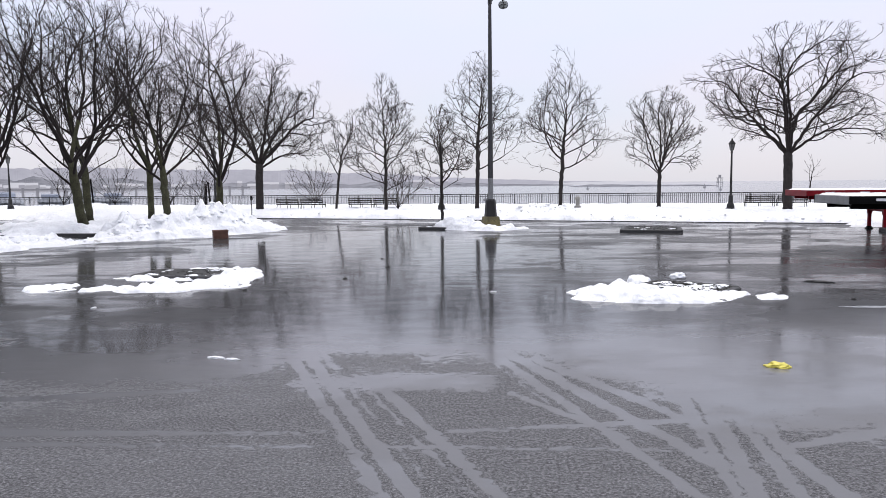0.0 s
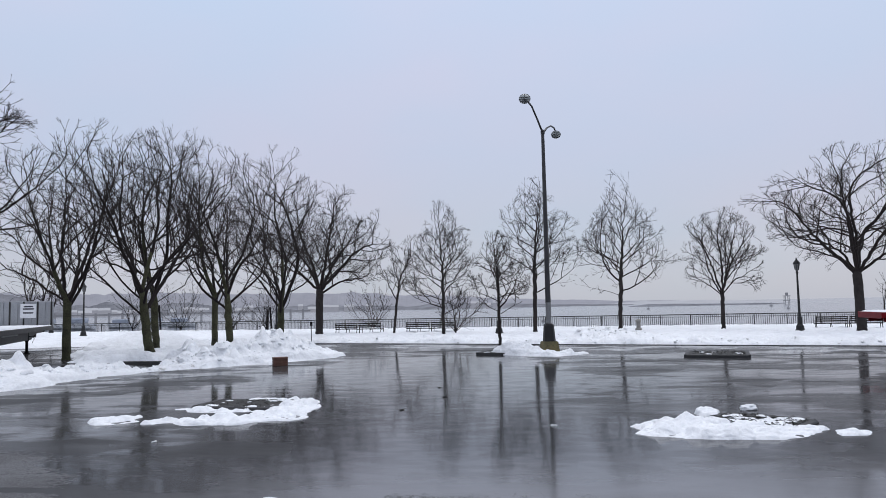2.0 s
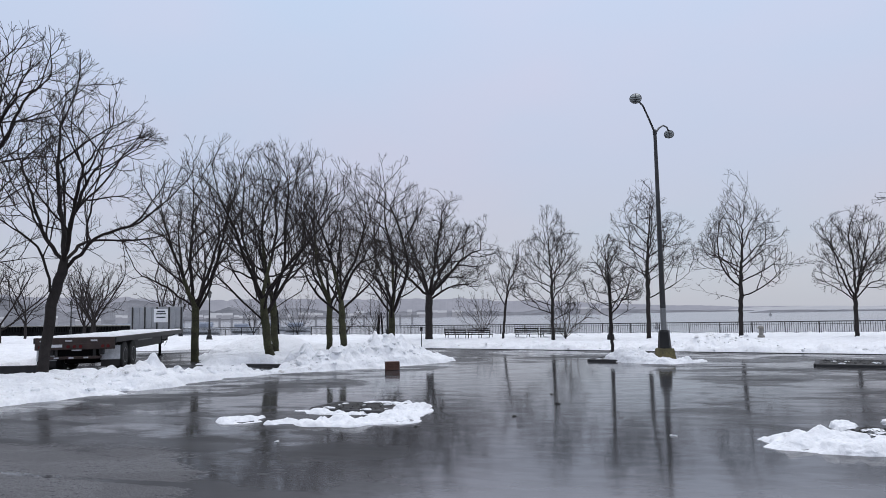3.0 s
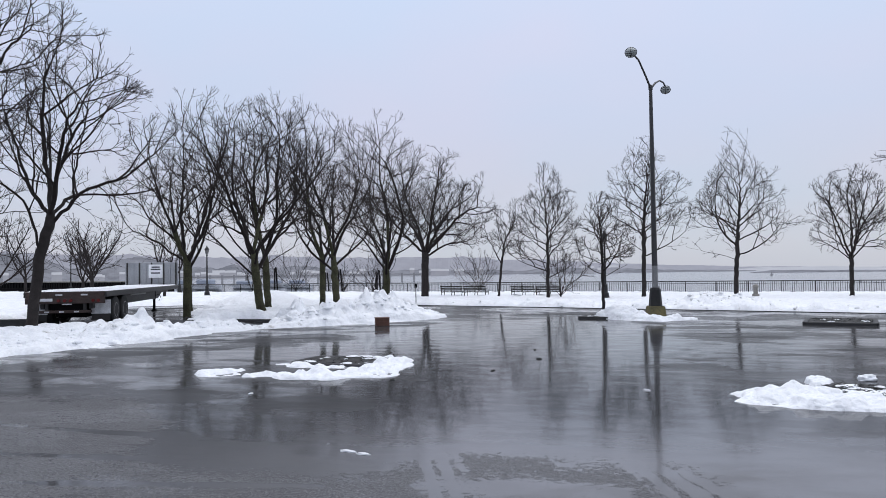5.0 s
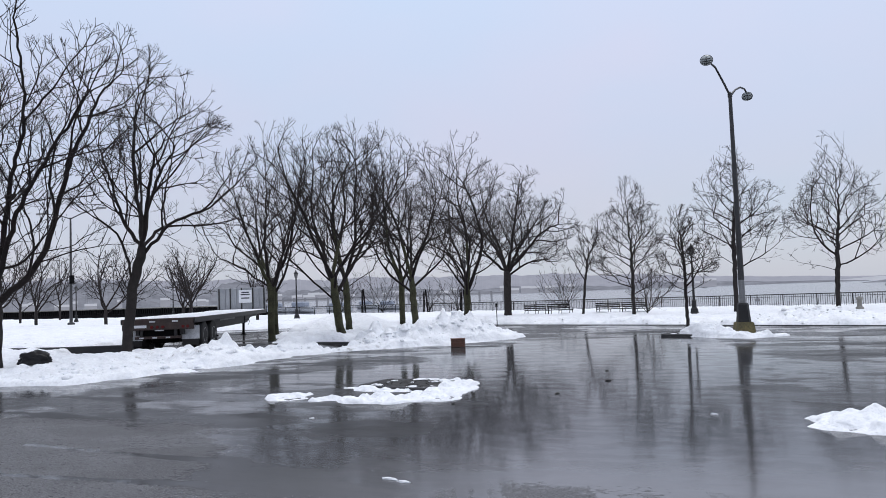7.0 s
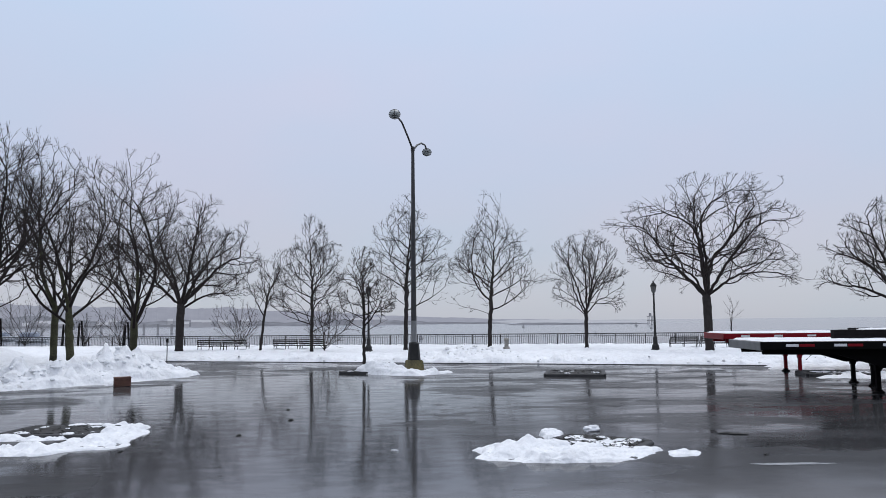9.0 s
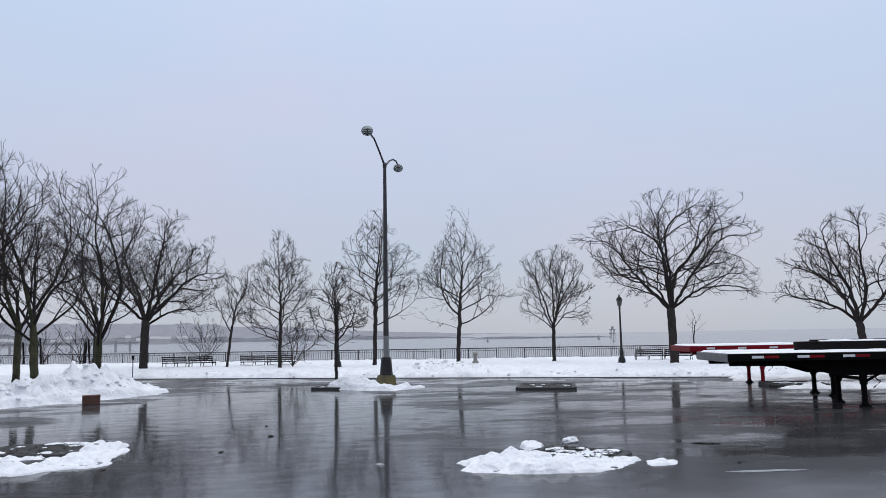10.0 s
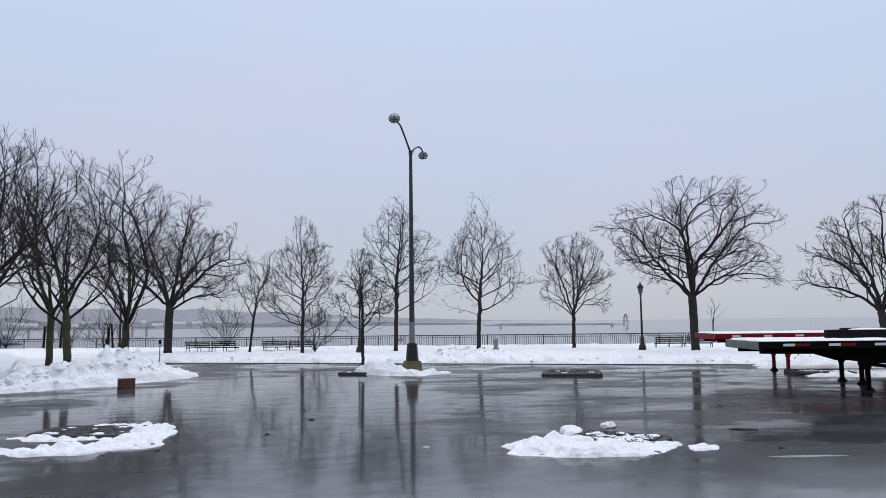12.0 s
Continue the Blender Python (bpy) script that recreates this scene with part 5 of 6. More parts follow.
# ---------------------------------------------------------------- benches
def bench(m):
    root = thing("park_bench", m, "dark slatted wooden park bench with iron legs", "bench", "benches on the promenade")
    w = 1.75
    for y, z in ((-0.02, 0.45), (0.09, 0.452), (0.20, 0.452), (0.31, 0.45), (0.41, 0.44)):
        box("seat_slat", (0, y, z), (w, 0.095, 0.05), M_WOOD, root, 0.008)
    for k, (y, z) in enumerate(((-0.09, 0.60), (-0.12, 0.72), (-0.15, 0.84))):
        box("back_slat", (0, y, z), (w, 0.035, 0.07), M_WOOD, root, 0.008, rot=Euler((radians(15), 0, 0)).to_matrix())
    for x in (-0.82, 0.0, 0.82):
        bm = bmesh.new()
        tube(bm, [(x, -0.20, 0.0), (x, -0.10, 0.22), (x, -0.04, 0.42), (x, -0.10, 0.62), (x, -0.18, 0.90)], 0.024, 6)
        tube(bm, [(x, 0.48, 0.0), (x, 0.40, 0.22), (x, 0.43, 0.42)], 0.024, 6)
        tube(bm, [(x, -0.06, 0.415), (x, 0.2, 0.42), (x, 0.45, 0.415)], 0.02, 6)
        if x:
            tube(bm, [(x, -0.12, 0.66), (x, 0.12, 0.69), (x, 0.36, 0.66), (x, 0.46, 0.56), (x, 0.43, 0.44)], 0.018, 6)
        part("leg_frame", bm, M_IRON, root)
    return root


B_ROT = -12.4
first = bench(pose(-12.3, 51.3, 0.02, 0, 0, B_ROT))
for x, y in ((-10.5, 50.9), (-7.0, 50.3), (-5.2, 49.9), (18.55, 45.6), (20.35, 45.2)):
    copy_thing(first, pose(x, y, 0.02, 0, 0, B_ROT))


# ---------------------------------------------------------------- lamps
def park_lamp(m, label):
    root = thing("park_lamp", m, label, "lamp post", "park lamps")
    bm = bmesh.new()
    lathe(bm, [(0.27, 0.0), (0.27, 0.08), (0.22, 0.12), (0.20, 0.30), (0.13, 0.42), (0.12, 0.75), (0.14, 0.78), (0.075, 0.86)], 12)
    part("base", bm, M_IRON, root, smooth=False)
    bm = bmesh.new()
    lathe(bm, [(0.072, 0.84), (0.06, 2.0), (0.048, 3.22), (0.08, 3.26), (0.05, 3.32), (0.05, 3.36)], 12)
    part("column", bm, M_IRON, root)
    bm = bmesh.new()
    lathe(bm, [(0.07, 3.36), (0.10, 3.42), (0.155, 3.74)], 8)
    part("lantern_glass", bm, M_GRILLE, root, "dim grey lantern glass")
    bm = bmesh.new()
    lathe(bm, [(0.20, 3.74), (0.19, 3.79), (0.10, 3.92), (0.04, 3.98), (0.05, 4.02), (0.012, 4.10)], 12)
    for i in range(6):
        a = i * math.pi / 3
        tube(bm, [(0.105 * math.cos(a), 0.105 * math.sin(a), 3.41), (0.165 * math.cos(a), 0.165 * math.sin(a), 3.75)], 0.012, 4)
    part("lantern_cap", bm, M_IRON, root)
    return root


LAMP = "black cast-iron park lamp post with a lantern head"
lamp = park_lamp(pose(15.45, 42.1, snow_z(15.45, 42.1) - 0.03), LAMP)
for x, y in ((-1.25, 44.6), (-15.9, 46.6), (-33, 52.5), (-58, 66), (-66, 60), (-43, 63.5)):
    copy_thing(lamp, pose(x, y, snow_z(x, y) - 0.03))


def globe_head(bm, c, r_, tilt):
    """A round luminaire: ribbed glass bowl under a metal hood."""
    bmesh.ops.create_uvsphere(bm, u_segments=16, v_segments=10, radius=r_, matrix=Matrix.Translation(c) @ tilt @ Matrix.Diagonal((1, 1, 0.85, 1)))


def street_lamp():
    px, py = 1.13, 29.82
    root = thing("street_lamp", pose(px, py, 0, 0, 0, 0), "tall grey two-armed lamp post on a yellowed concrete block", "lamp post")
    bm = bmesh.new()
    r = bmesh.ops.create_cube(bm, size=1)
    for v in r["verts"]:
        k = 0.33 if v.co.z < 0 else 0.28
        v.co = Vector((math.copysign(k, v.co.x), math.copysign(k, v.co.y), 0.0 if v.co.z < 0 else 0.48))
    bmesh.ops.rotate(bm, verts=bm.verts, cent=(0, 0, 0), matrix=Matrix.Rotation(radians(20), 3, "Z"))
    bmesh.ops.bevel(bm, geom=list(bm.edges), offset=0.025, segments=2, affect="EDGES")
    part("concrete_block", bm, M_YCONC, root, "chipped concrete block with yellow paint left")
    bm = bmesh.new()
    lathe(bm, [(0.26, 0.48), (0.26, 0.54), (0.25, 0.6), (0.21, 1.12), (0.18, 1.18), (0.12, 1.20)], 8)
    part("skirt", bm, M_IRON, root, "black bell-shaped cover")
    bm = bmesh.new()
    lathe(bm, [(0.115, 1.18), (0.108, 2.05)], 12)
    part("lower_shaft", bm, M_STEEL, root, "pale galvanised lower shaft")
    bm = bmesh.new()
    lathe(bm, [(0.110, 2.05), (0.066, 9.0), (0.085, 9.02), (0.085, 9.16), (0.03, 9.22)], 12)
    part("shaft", bm, M_POLE, root, smooth=False)
    big, small = Vector((0.39 - px, 27.73 - py, 9.96)), Vector((1.80 - px, 31.9 - py, 9.46))
    bm = bmesh.new()
    tube(bm, [(0, 0, 9.08), big * 0.3 + Vector((0, 0, 6.50)), big * 0.62 + Vector((0, 0, 3.70)), big * 0.86 + Vector((0, 0, 1.38)), (big.x, big.y, 9.97)], [0.045, 0.04, 0.036, 0.034, 0.034], 8)
    part("arm", bm, M_POLE, root)
    bm = bmesh.new()
    tube(bm, [(0, 0, 9.05), (small.x * 0.3, small.y * 0.3, 9.42), (small.x * 0.6, small.y * 0.6, 9.66), (small.x * 0.85, small.y * 0.85, 9.70), (small.x, small.y, 9.58)], [0.045, 0.04, 0.036, 0.034, 0.034], 8)
    part("arm", bm, M_POLE, root)
    for c, r_, tl in ((big, 0.215, 25), (small, 0.20, -20)):
        t = Matrix.Rotation(radians(tl), 4, "X")
        bm = bmesh.new()
        globe_head(bm, c, r_, t)
        head = part("globe", bm, M_GLOBE, root, "round ribbed glass globe", True)
        bm = bmesh.new()
        for k in (-0.45, 0.0, 0.45):
            rr = r_ * math.sqrt(1 - k * k) * 1.02
            pts = [Matrix.Translation(c) @ t @ Vector((rr * math.cos(a), rr * math.sin(a), k * r_ * 0.85)) for a in np.linspace(0, 2 * math.pi, 17)]
            tube(bm, pts, 0.012, 4)
        for a0 in (0, math.pi / 2):
            pts = [Matrix.Translation(c) @ t @ Vector((1.02 * r_ * math.cos(b) * math.cos(a0), 1.02 * r_ * math.cos(b) * math.sin(a0), 0.87 * r_ * math.sin(b))) for b in np.linspace(0, 2 * math.pi, 17)]
            tube(bm, pts, 0.012, 4)
        part("guard", bm, M_POLE, head, "dark wire guard")
    return root


street_lamp()


def road_lamp(x, y, h, label):
    root = thing("street_lamp", pose(x, y, 0.1), label, "lamp post")
    bm = bmesh.new()
    lathe(bm, [(0.30, 0.0), (0.28, 0.5), (0.13, 0.55), (0.07, h)], 10)
    part("shaft", bm, M_POLE, root)
    for s in (-1, 1):
        bm = bmesh.new()
        tube(bm, [(0, 0, h - 0.1), (s * 1.2, 0, h + 0.25), (s * 3.0, 0, h + 0.55)], 0.045, 6)
        arm = part("arm", bm, M_POLE, root)
        box("lamp_head", (s * 3.4, 0, h + 0.56), (0.9, 0.34, 0.16), M_STEEL, arm, 0.05)
    box("signal_box", (0.22, -0.1, 4.1), (0.3, 0.3, 0.7), M_BLACK, root, 0.03)
    return root


road_lamp(-50.5, 45.6, 9.3, "tall double-armed street lamp far behind the trees")


# ---------------------------------------------------------------- promenade odds and ends
def bollard(x, y):
    root = thing("bollard", pose(x, y, snow_z(x, y) - 0.04), "short grey concrete bollard with a domed cap", "bollard")
    bm = bmesh.new()
    lathe(bm, [(0.20, 0.0), (0.20, 0.10), (0.13, 0.14), (0.12, 0.50)], 14)
    part("post", bm, M_CONC, root)
    bm = bmesh.new()
    lathe(bm, [(0.17, 0.50), (0.18, 0.56), (0.14, 0.64), (0.05, 0.69)], 14)
    part("cap", bm, M_CONC, root)


bollard(7.2, 45.3)


def marker_post(x, y, h):
    root = thing("marker_post", pose(x, y, snow_z(x, y) - 0.04), "thin grey marker post standing in snow", "post")
    bm = bmesh.new()
    tube(bm, [(0, 0, 0), (0, 0, h)], 0.025, 8)
    part("rod", bm, M_POLE, root)
    box("tag", (0, 0, h), (0.13, 0.04, 0.22), M_BLACK, root, 0.01)


marker_post(-11.5, 39.4, 1.2)


def mooring_piles(x, y, h, seed):
    root = thing("mooring_piles", pose(x, y, -2.6), "cluster of leaning dark timber mooring piles", "piles", "mooring piles in the water")
    rg = random.Random(seed)
    for i in range(3):
        a = i * 2.1 + rg.random()
        bm = bmesh.new()
        tube(bm, [(0.5 * math.cos(a), 0.5 * math.sin(a), 0), (0.12 * math.cos(a), 0.12 * math.sin(a), h + rg.uniform(-0.3, 0.3))], [0.10, 0.08], 8)
        part("pile", bm, M_TIMBER, root)


for i, (x, y, h) in enumerate(((-27.3, 66.5, 4.8), (-23, 65.5, 4.6), (-35.5, 69, 5.0), (-30.2, 70, 4.6))):
    mooring_piles(x, y, h, i)


# ---------------------------------------------------------------- trailers
def wheel(parent, x, y, r_, w):
    bm = bmesh.new()
    lathe(bm, [(r_ * 0.55, -w / 2), (r_ * 0.9, -w / 2), (r_, -w * 0.36), (r_, w * 0.36), (r_ * 0.9, w / 2), (r_ * 0.55, w / 2)], 28, (x, y, r_), "Y")
    tyre = part("wheel", bm, M_RUBBER, parent, "black tyre")
    bm = bmesh.new()
    lathe(bm, [(r_ * 0.56, -w * 0.49), (r_ * 0.50, -w * 0.51), (r_ * 0.46, -w * 0.30), (r_ * 0.2, -w * 0.26), (r_ * 0.17, -w * 0.46), (r_ * 0.08, -w * 0.47)], 24, (x, y, r_), "Y")
    part("rim", bm, M_RIM, tyre, "dull steel rim")


def flatbed(name, m, L, W, zd, rear_first, paint, label, legs_at, leg_paint, headboard=False, tape=True, sill=None, wheel_r=0.5):
    """A flatbed semi-trailer; x runs along it from the end that is seen first."""
    root = thing(name, m, label, "trailer", "parked flatbed trailers")
    X = (lambda r_: r_) if rear_first else (lambda r_: L - r_)
    n = 8
    for i in range(n):
        box("deck_plank", (L / 2, (i + 0.5) * W / n, zd - 0.03), (L - 0.06, W / n - 0.012, 0.05), M_DECK, root, 0.006)
    for y in (0.03, W - 0.03):
        box("side_rail", (L / 2, y, zd - 0.11), (L, 0.06, 0.20), paint, root, 0.01)
    for x in (0.03, L - 0.03):
        box("end_rail", (x, W / 2, zd - 0.12), (0.07, W - 0.13, 0.22), sill or paint, root, 0.01)
    prof = [(0.15, zd - 0.09), (0.15, zd - 0.62), (L * 0.80, zd - 0.62), (L * 0.86, zd - 0.36), (L - 0.2, zd - 0.34), (L - 0.2, zd - 0.09)]
    for y in (W / 2 - 0.8, W / 2 + 0.8):
        bm = bmesh.new()
        a = [bm.verts.new((X(px), y - 0.06, pz)) for px, pz in prof]
        b = [bm.verts.new((X(px), y + 0.06, pz)) for px, pz in prof]
        bm.faces.new(a)
        bm.faces.new(b[::-1])
        for i in range(len(prof)):
            j = (i + 1) % len(prof)
            bm.faces.new((a[j], a[i], b[i], b[j]))
        bmesh.ops.recalc_face_normals(bm, faces=bm.faces)
        part("main_beam", bm, paint, root)
    for i in range(int(L / 0.6)):
        box("cross_member", (0.4 + i * 0.6, W / 2, zd - 0.16), (0.08, W - 0.14, 0.12), paint, root, 0)
    for r_ in (1.45, 2.75):
        for y in (0.16, 0.50, W - 0.50, W - 0.16):
            wheel(root, X(r_), y, wheel_r, 0.28)
        bm = bmesh.new()
        tube(bm, [(X(r_), 0.3, wheel_r), (X(r_), W - 0.3, wheel_r)], 0.07, 8)
        part("axle", bm, M_BLACK, root)
    for y in (0.55, W - 0.72):
        bm = bmesh.new()
        add_box(bm, (legs_at, y, (zd - 0.3 + 0.62) / 2 + 0.1), (0.15, 0.15, zd - 0.62), 0.012)
        leg = part("landing_leg", bm, leg_paint, root)
        box("inner_leg", (legs_at, y, 0.30), (0.11, 0.11, 0.58), leg_paint, leg, 0.01)
        bm = bmesh.new()
        lathe(bm, [(0.15, 0.0), (0.15, 0.03), (0.10, 0.05), (0.08, 0.10)], 10, (legs_at, y, 0.0))
        part("foot", bm, M_BLACK, leg)
        bm = bmesh.new()
        tube(bm, [(legs_at, y, 0.62), (legs_at + 0.95, y + 0.1, zd - 0.35)], 0.035, 6)
        part("brace", bm, M_BLACK, root)
    box("leg_crossbar", (legs_at, W / 2, 0.72), (0.07, W - 1.2, 0.09), leg_paint, root, 0.01)
    bm = bmesh.new()
    tube(bm, [(legs_at, 0.5, 0.78), (legs_at + 0.12, 0.32, 0.80), (legs_at + 0.3, 0.3, 0.66), (legs_at + 0.14, 0.35, 0.5)], 0.018, 6)
    part("crank", bm, M_BLACK, root)
    if tape:
        for side in (-0.004, W + 0.004):
            for i in range(int(L / 1.15)):
                box("tape_strip", (0.75 + i * 1.15, side, zd - 0.10), (0.30, 0.006, 0.065), M_WHITE, root, 0)
                box("tape_strip", (1.10 + i * 1.15, side, zd - 0.10), (0.36, 0.006, 0.065), M_RED, root, 0)
    # the tail
    xr = X(0)
    s = 1 if rear_first else -1
    for y in (0.30, W - 0.30):
        box("mud_flap", (X(0.45), y, 0.66), (0.012, 0.66, 0.50), M_GRIMY, root, 0.003, "dirty white mud flap")
        box("flap_strip", (X(0.45), y, 0.29), (0.012, 0.62, 0.23), M_GREYPAINT, root, 0.003)
    box("bumper", (X(0.05), W / 2, 0.52), (0.10, W - 1.0, 0.10), M_RUST, root, 0.012)
    for y in (W / 2 - 0.62, W / 2 + 0.62):
        box("bumper_post", (X(0.08), y, 0.82), (0.09, 0.10, 0.60), M_GREYPAINT, root, 0.01)
    box("bumper_box", (X(0.30), W / 2, 0.80), (0.30, 1.14, 0.48), M_BLACK, root, 0.02, "dark recess box behind the bumper")
    box("suspension", (X(2.1), W / 2, 0.58), (2.6, 1.0, 0.62), M_BLACK, root, 0.05, "black axle and spring carriage")
    box("bumper_plate", (X(0.0) - 0.006 * s, W / 2 - 0.05, 0.84), (0.010, 0.32, 0.15), M_GRIMY, root, 0.003, "small pale plate")
    for i in range(6):
        box("tape_strip", (X(0.0) - 0.012 * s, 0.32 + i * (W - 0.64) / 5, zd - 0.12), (0.008, 0.22, 0.055), M_GRIMY if i % 2 else M_RUST, root, 0)
        box("tape_strip", (X(0.0) - 0.008 * s, W / 2 - 0.6 + i * 0.24, 0.52), (0.008, 0.16, 0.05), M_GRIMY if i % 2 else M_RUST, root, 0)
    box("tail_plate", (X(0.02), W / 2, zd - 0.32), (0.08, W - 0.10, 0.22), M_RUST, root, 0.01)
    for y in (0.25, 0.42, W / 2 - 0.2, W / 2, W / 2 + 0.2, W - 0.42, W - 0.25):
        bm = bmesh.new()
        lathe(bm, [(0.055, -0.05), (0.055, 0.0), (0.04, 0.012)], 12, (-0.05 * s if rear_first else L + 0.0, y, zd - 0.32), "X")
        part("tail_light", bm, M_LENS, root, "small red tail light")
    box("number_bar", (X(0.0) - 0.025 * s, W - 0.72, zd - 0.29), (0.012, 0.44, 0.10), M_WHITE, root, 0, "pale painted bar")
    if headboard:
        box("lettering_bar", (7.2, W / 2 - 0.865, zd - 0.26), (3.0, 0.008, 0.13), M_STEEL, root, 0, "pale worn lettering band")
        hb = box("headboard", (X(L - 0.05), W / 2, zd + 0.62), (0.06, W, 1.24), M_ALU, root, 0.01, "ribbed aluminium headboard")
        for i in range(9):
            box("rib", (X(L - 0.05) - 0.05, 0.1 + i * (W - 0.2) / 8, zd + 0.62), (0.05, 0.07, 1.22), M_ALU if i % 2 else M_GREYPAINT, hb, 0.008)
        sg = box("sign", (X(L - 0.05) - 0.095, W * 0.42, zd + 0.76), (0.02, 0.72, 0.72), M_WHITE, hb, 0.004, "white sign with dark bars")
        for z, w in ((0.98, 0.42), (0.86, 0.5), (0.66, 0.46)):
            box("sign_bar", (X(L - 0.05) - 0.108, W * 0.42, zd + z), (0.006, w, 0.07), M_BAR, root, 0)
    return root


def basis(o, u, v, z=0.0):
    return Matrix(((u.x, v.x, 0, o.x), (u.y, v.y, 0, o.y), (0, 0, 1, z), (0, 0, 0, 1)))


def deck_snow(m, L, W, zd, x0, label, seed, thick=0.05):
    """A sheet of snow left lying on a trailer's deck."""
    xs, ys = np.arange(x0, L, 0.12), np.arange(0.04, W - 0.03, 0.1)
    gx, gy = np.meshgrid(xs, ys)
    e = np.minimum(np.minimum(gx - x0, L - gx), np.minimum(gy - 0.04, W - 0.06 - gy))
    z = zd - 0.012 + thick * sstep(e, 0, 0.12) + 0.02 * fbm(gx * 1.5 + seed, gy * 1.5, 3) * sstep(e, 0, 0.2)
    idx = np.arange(gx.size).reshape(gx.shape)
    f = np.stack([idx[:-1, :-1].ravel(), idx[:-1, 1:].ravel(), idx[1:, 1:].ravel(), idx[1:, :-1].ravel()], 1)
    ob = mesh_object("snow_layer", np.stack([gx.ravel(), gy.ravel(), z.ravel()], 1), f, M_SNOW, None, True)
    ob.matrix_basis = m
    return tagged(ob, label, "snow", "snow lying on trailers")


m_grey = basis(TR_REAR, TR_U, TR_V, 0.19)
flatbed("flatbed_trailer", m_grey, 14.4, 2.7, 1.23, True, M_GREYPAINT, "grey flatbed trailer with tandem wheels and a ribbed headboard", 10.9, M_BLACK, headboard=True, tape=False, sill=M_RUST, wheel_r=0.51)
deck_snow(m_grey, 14.2, 2.7, 1.23, 0.06, "thin snow on the grey trailer's deck", 1)
A_U, A_V = Vector((0.99, -0.14, 0)), Vector((0.14, 0.99, 0))
m_black = basis(Vector((9.45, 17.95, 0)), A_U, A_V)
flatbed("flatbed_trailer", m_black, 14.6, 2.6, 1.44, False, M_BLACK, "black flatbed trailer with red and white reflective tape", 3.65, M_BLACK, sill=M_STEEL)
deck_snow(m_black, 14.4, 2.6, 1.44, 0.06, "thin snow on the black trailer's deck", 2)
m_red = basis(Vector((12.2, 26.0, 0)), A_U, A_V)
flatbed("flatbed_trailer", m_red, 14.6, 2.6, 1.48, False, M_RED, "red flatbed trailer standing on its red legs", 2.8, M_RED)
deck_snow(m_red, 14.4, 2.6, 1.48, 0.06, "thin snow on the red trailer's deck", 3)
m_dark = basis(Vector((13.0, 20.75, 0)), A_U, A_V)
flatbed("flatbed_trailer", m_dark, 14.6, 2.5, 1.30, False, M_BLACK, "dark flatbed trailer parked behind another trailer", 1.35, M_BLACK, tape=False)
beam_root = thing("timber_stack", m_black @ pose(2.1, 0.75, 1.44), "dark timber baulks with snow on top, lying on a trailer", "timber")
box("baulk", (4.5, 0.12, 0.15), (9.0, 0.24, 0.22), M_TIMBER, beam_root, 0.015)
box("baulk", (4.6, 0.40, 0.15), (8.6, 0.24, 0.22), M_TIMBER, beam_root, 0.015)
box("baulk", (4.9, 0.70, 0.17), (8.4, 0.26, 0.26), M_TIMBER, beam_root, 0.015)
box("batten", (0.5, 0.4, 0.02), (0.1, 0.9, 0.06), M_TIMBER, beam_root, 0.01)
box("batten", (8.0, 0.4, 0.02), (0.1, 0.9, 0.06), M_TIMBER, beam_root, 0.01)
deck_snow(m_black @ pose(2.6, 0.75, 1.70), 8.0, 0.6, 0.0, 0.2, "strip of snow on the timber baulks", 4, 0.04)


# ---------------------------------------------------------------- loose things on the ground
def crate(m):
    root = thing("crate", m, "small rusty brown wooden crate at the snow's edge", "crate")
    w, d, h, t = 0.50, 0.36, 0.29, 0.025
    for i in range(3):
        z = 0.052 + i * 0.092
        for y in (-d / 2, d / 2):
            box("board", (0, y, z), (w, t, 0.086), M_CRATE, root, 0.006)
        for x in (-w / 2 + t / 2, w / 2 - t / 2):
            box("board", (x, 0, z), (t, d - t, 0.086), M_CRATE, root, 0.006)
    box("lid", (0, 0, h + 0.005), (w + 0.02, d + 0.03, 0.025), M_CRATE, root, 0.006)
    for x in (-w / 2 + 0.05, w / 2 - 0.05):
        for y in (-d / 2 + 0.04, d / 2 - 0.04):
            box("corner_post", (x, y, h / 2), (0.05, 0.05, h - 0.02), M_CRATE, root, 0.004)


crate(pose(-8.55, 25.1, 0, 0, 0, 25))


def crumple(name, m, size, mat, seed, label, category, amount=0.35):
    bm = bmesh.new()
    bmesh.ops.create_icosphere(bm, subdivisions=4, radius=1)
    for v in bm.verts:
        k = 1 + amount * noise.noise(v.co * 1.7 + Vector((seed, 0, 0))) + amount * 0.5 * noise.noise(v.co * 4.1 + Vector((0, seed, 0))) + amount * 0.2 * abs(noise.noise(v.co * 11))
        c = v.co * k
        v.co = Vector((c.x * size[0], c.y * size[1], max(c.z, -0.35) * size[2] + size[2] * 0.35))
    ob = part(name, bm, mat, None, "", True)
    ob.matrix_basis = m
    return tagged(ob, label, category)


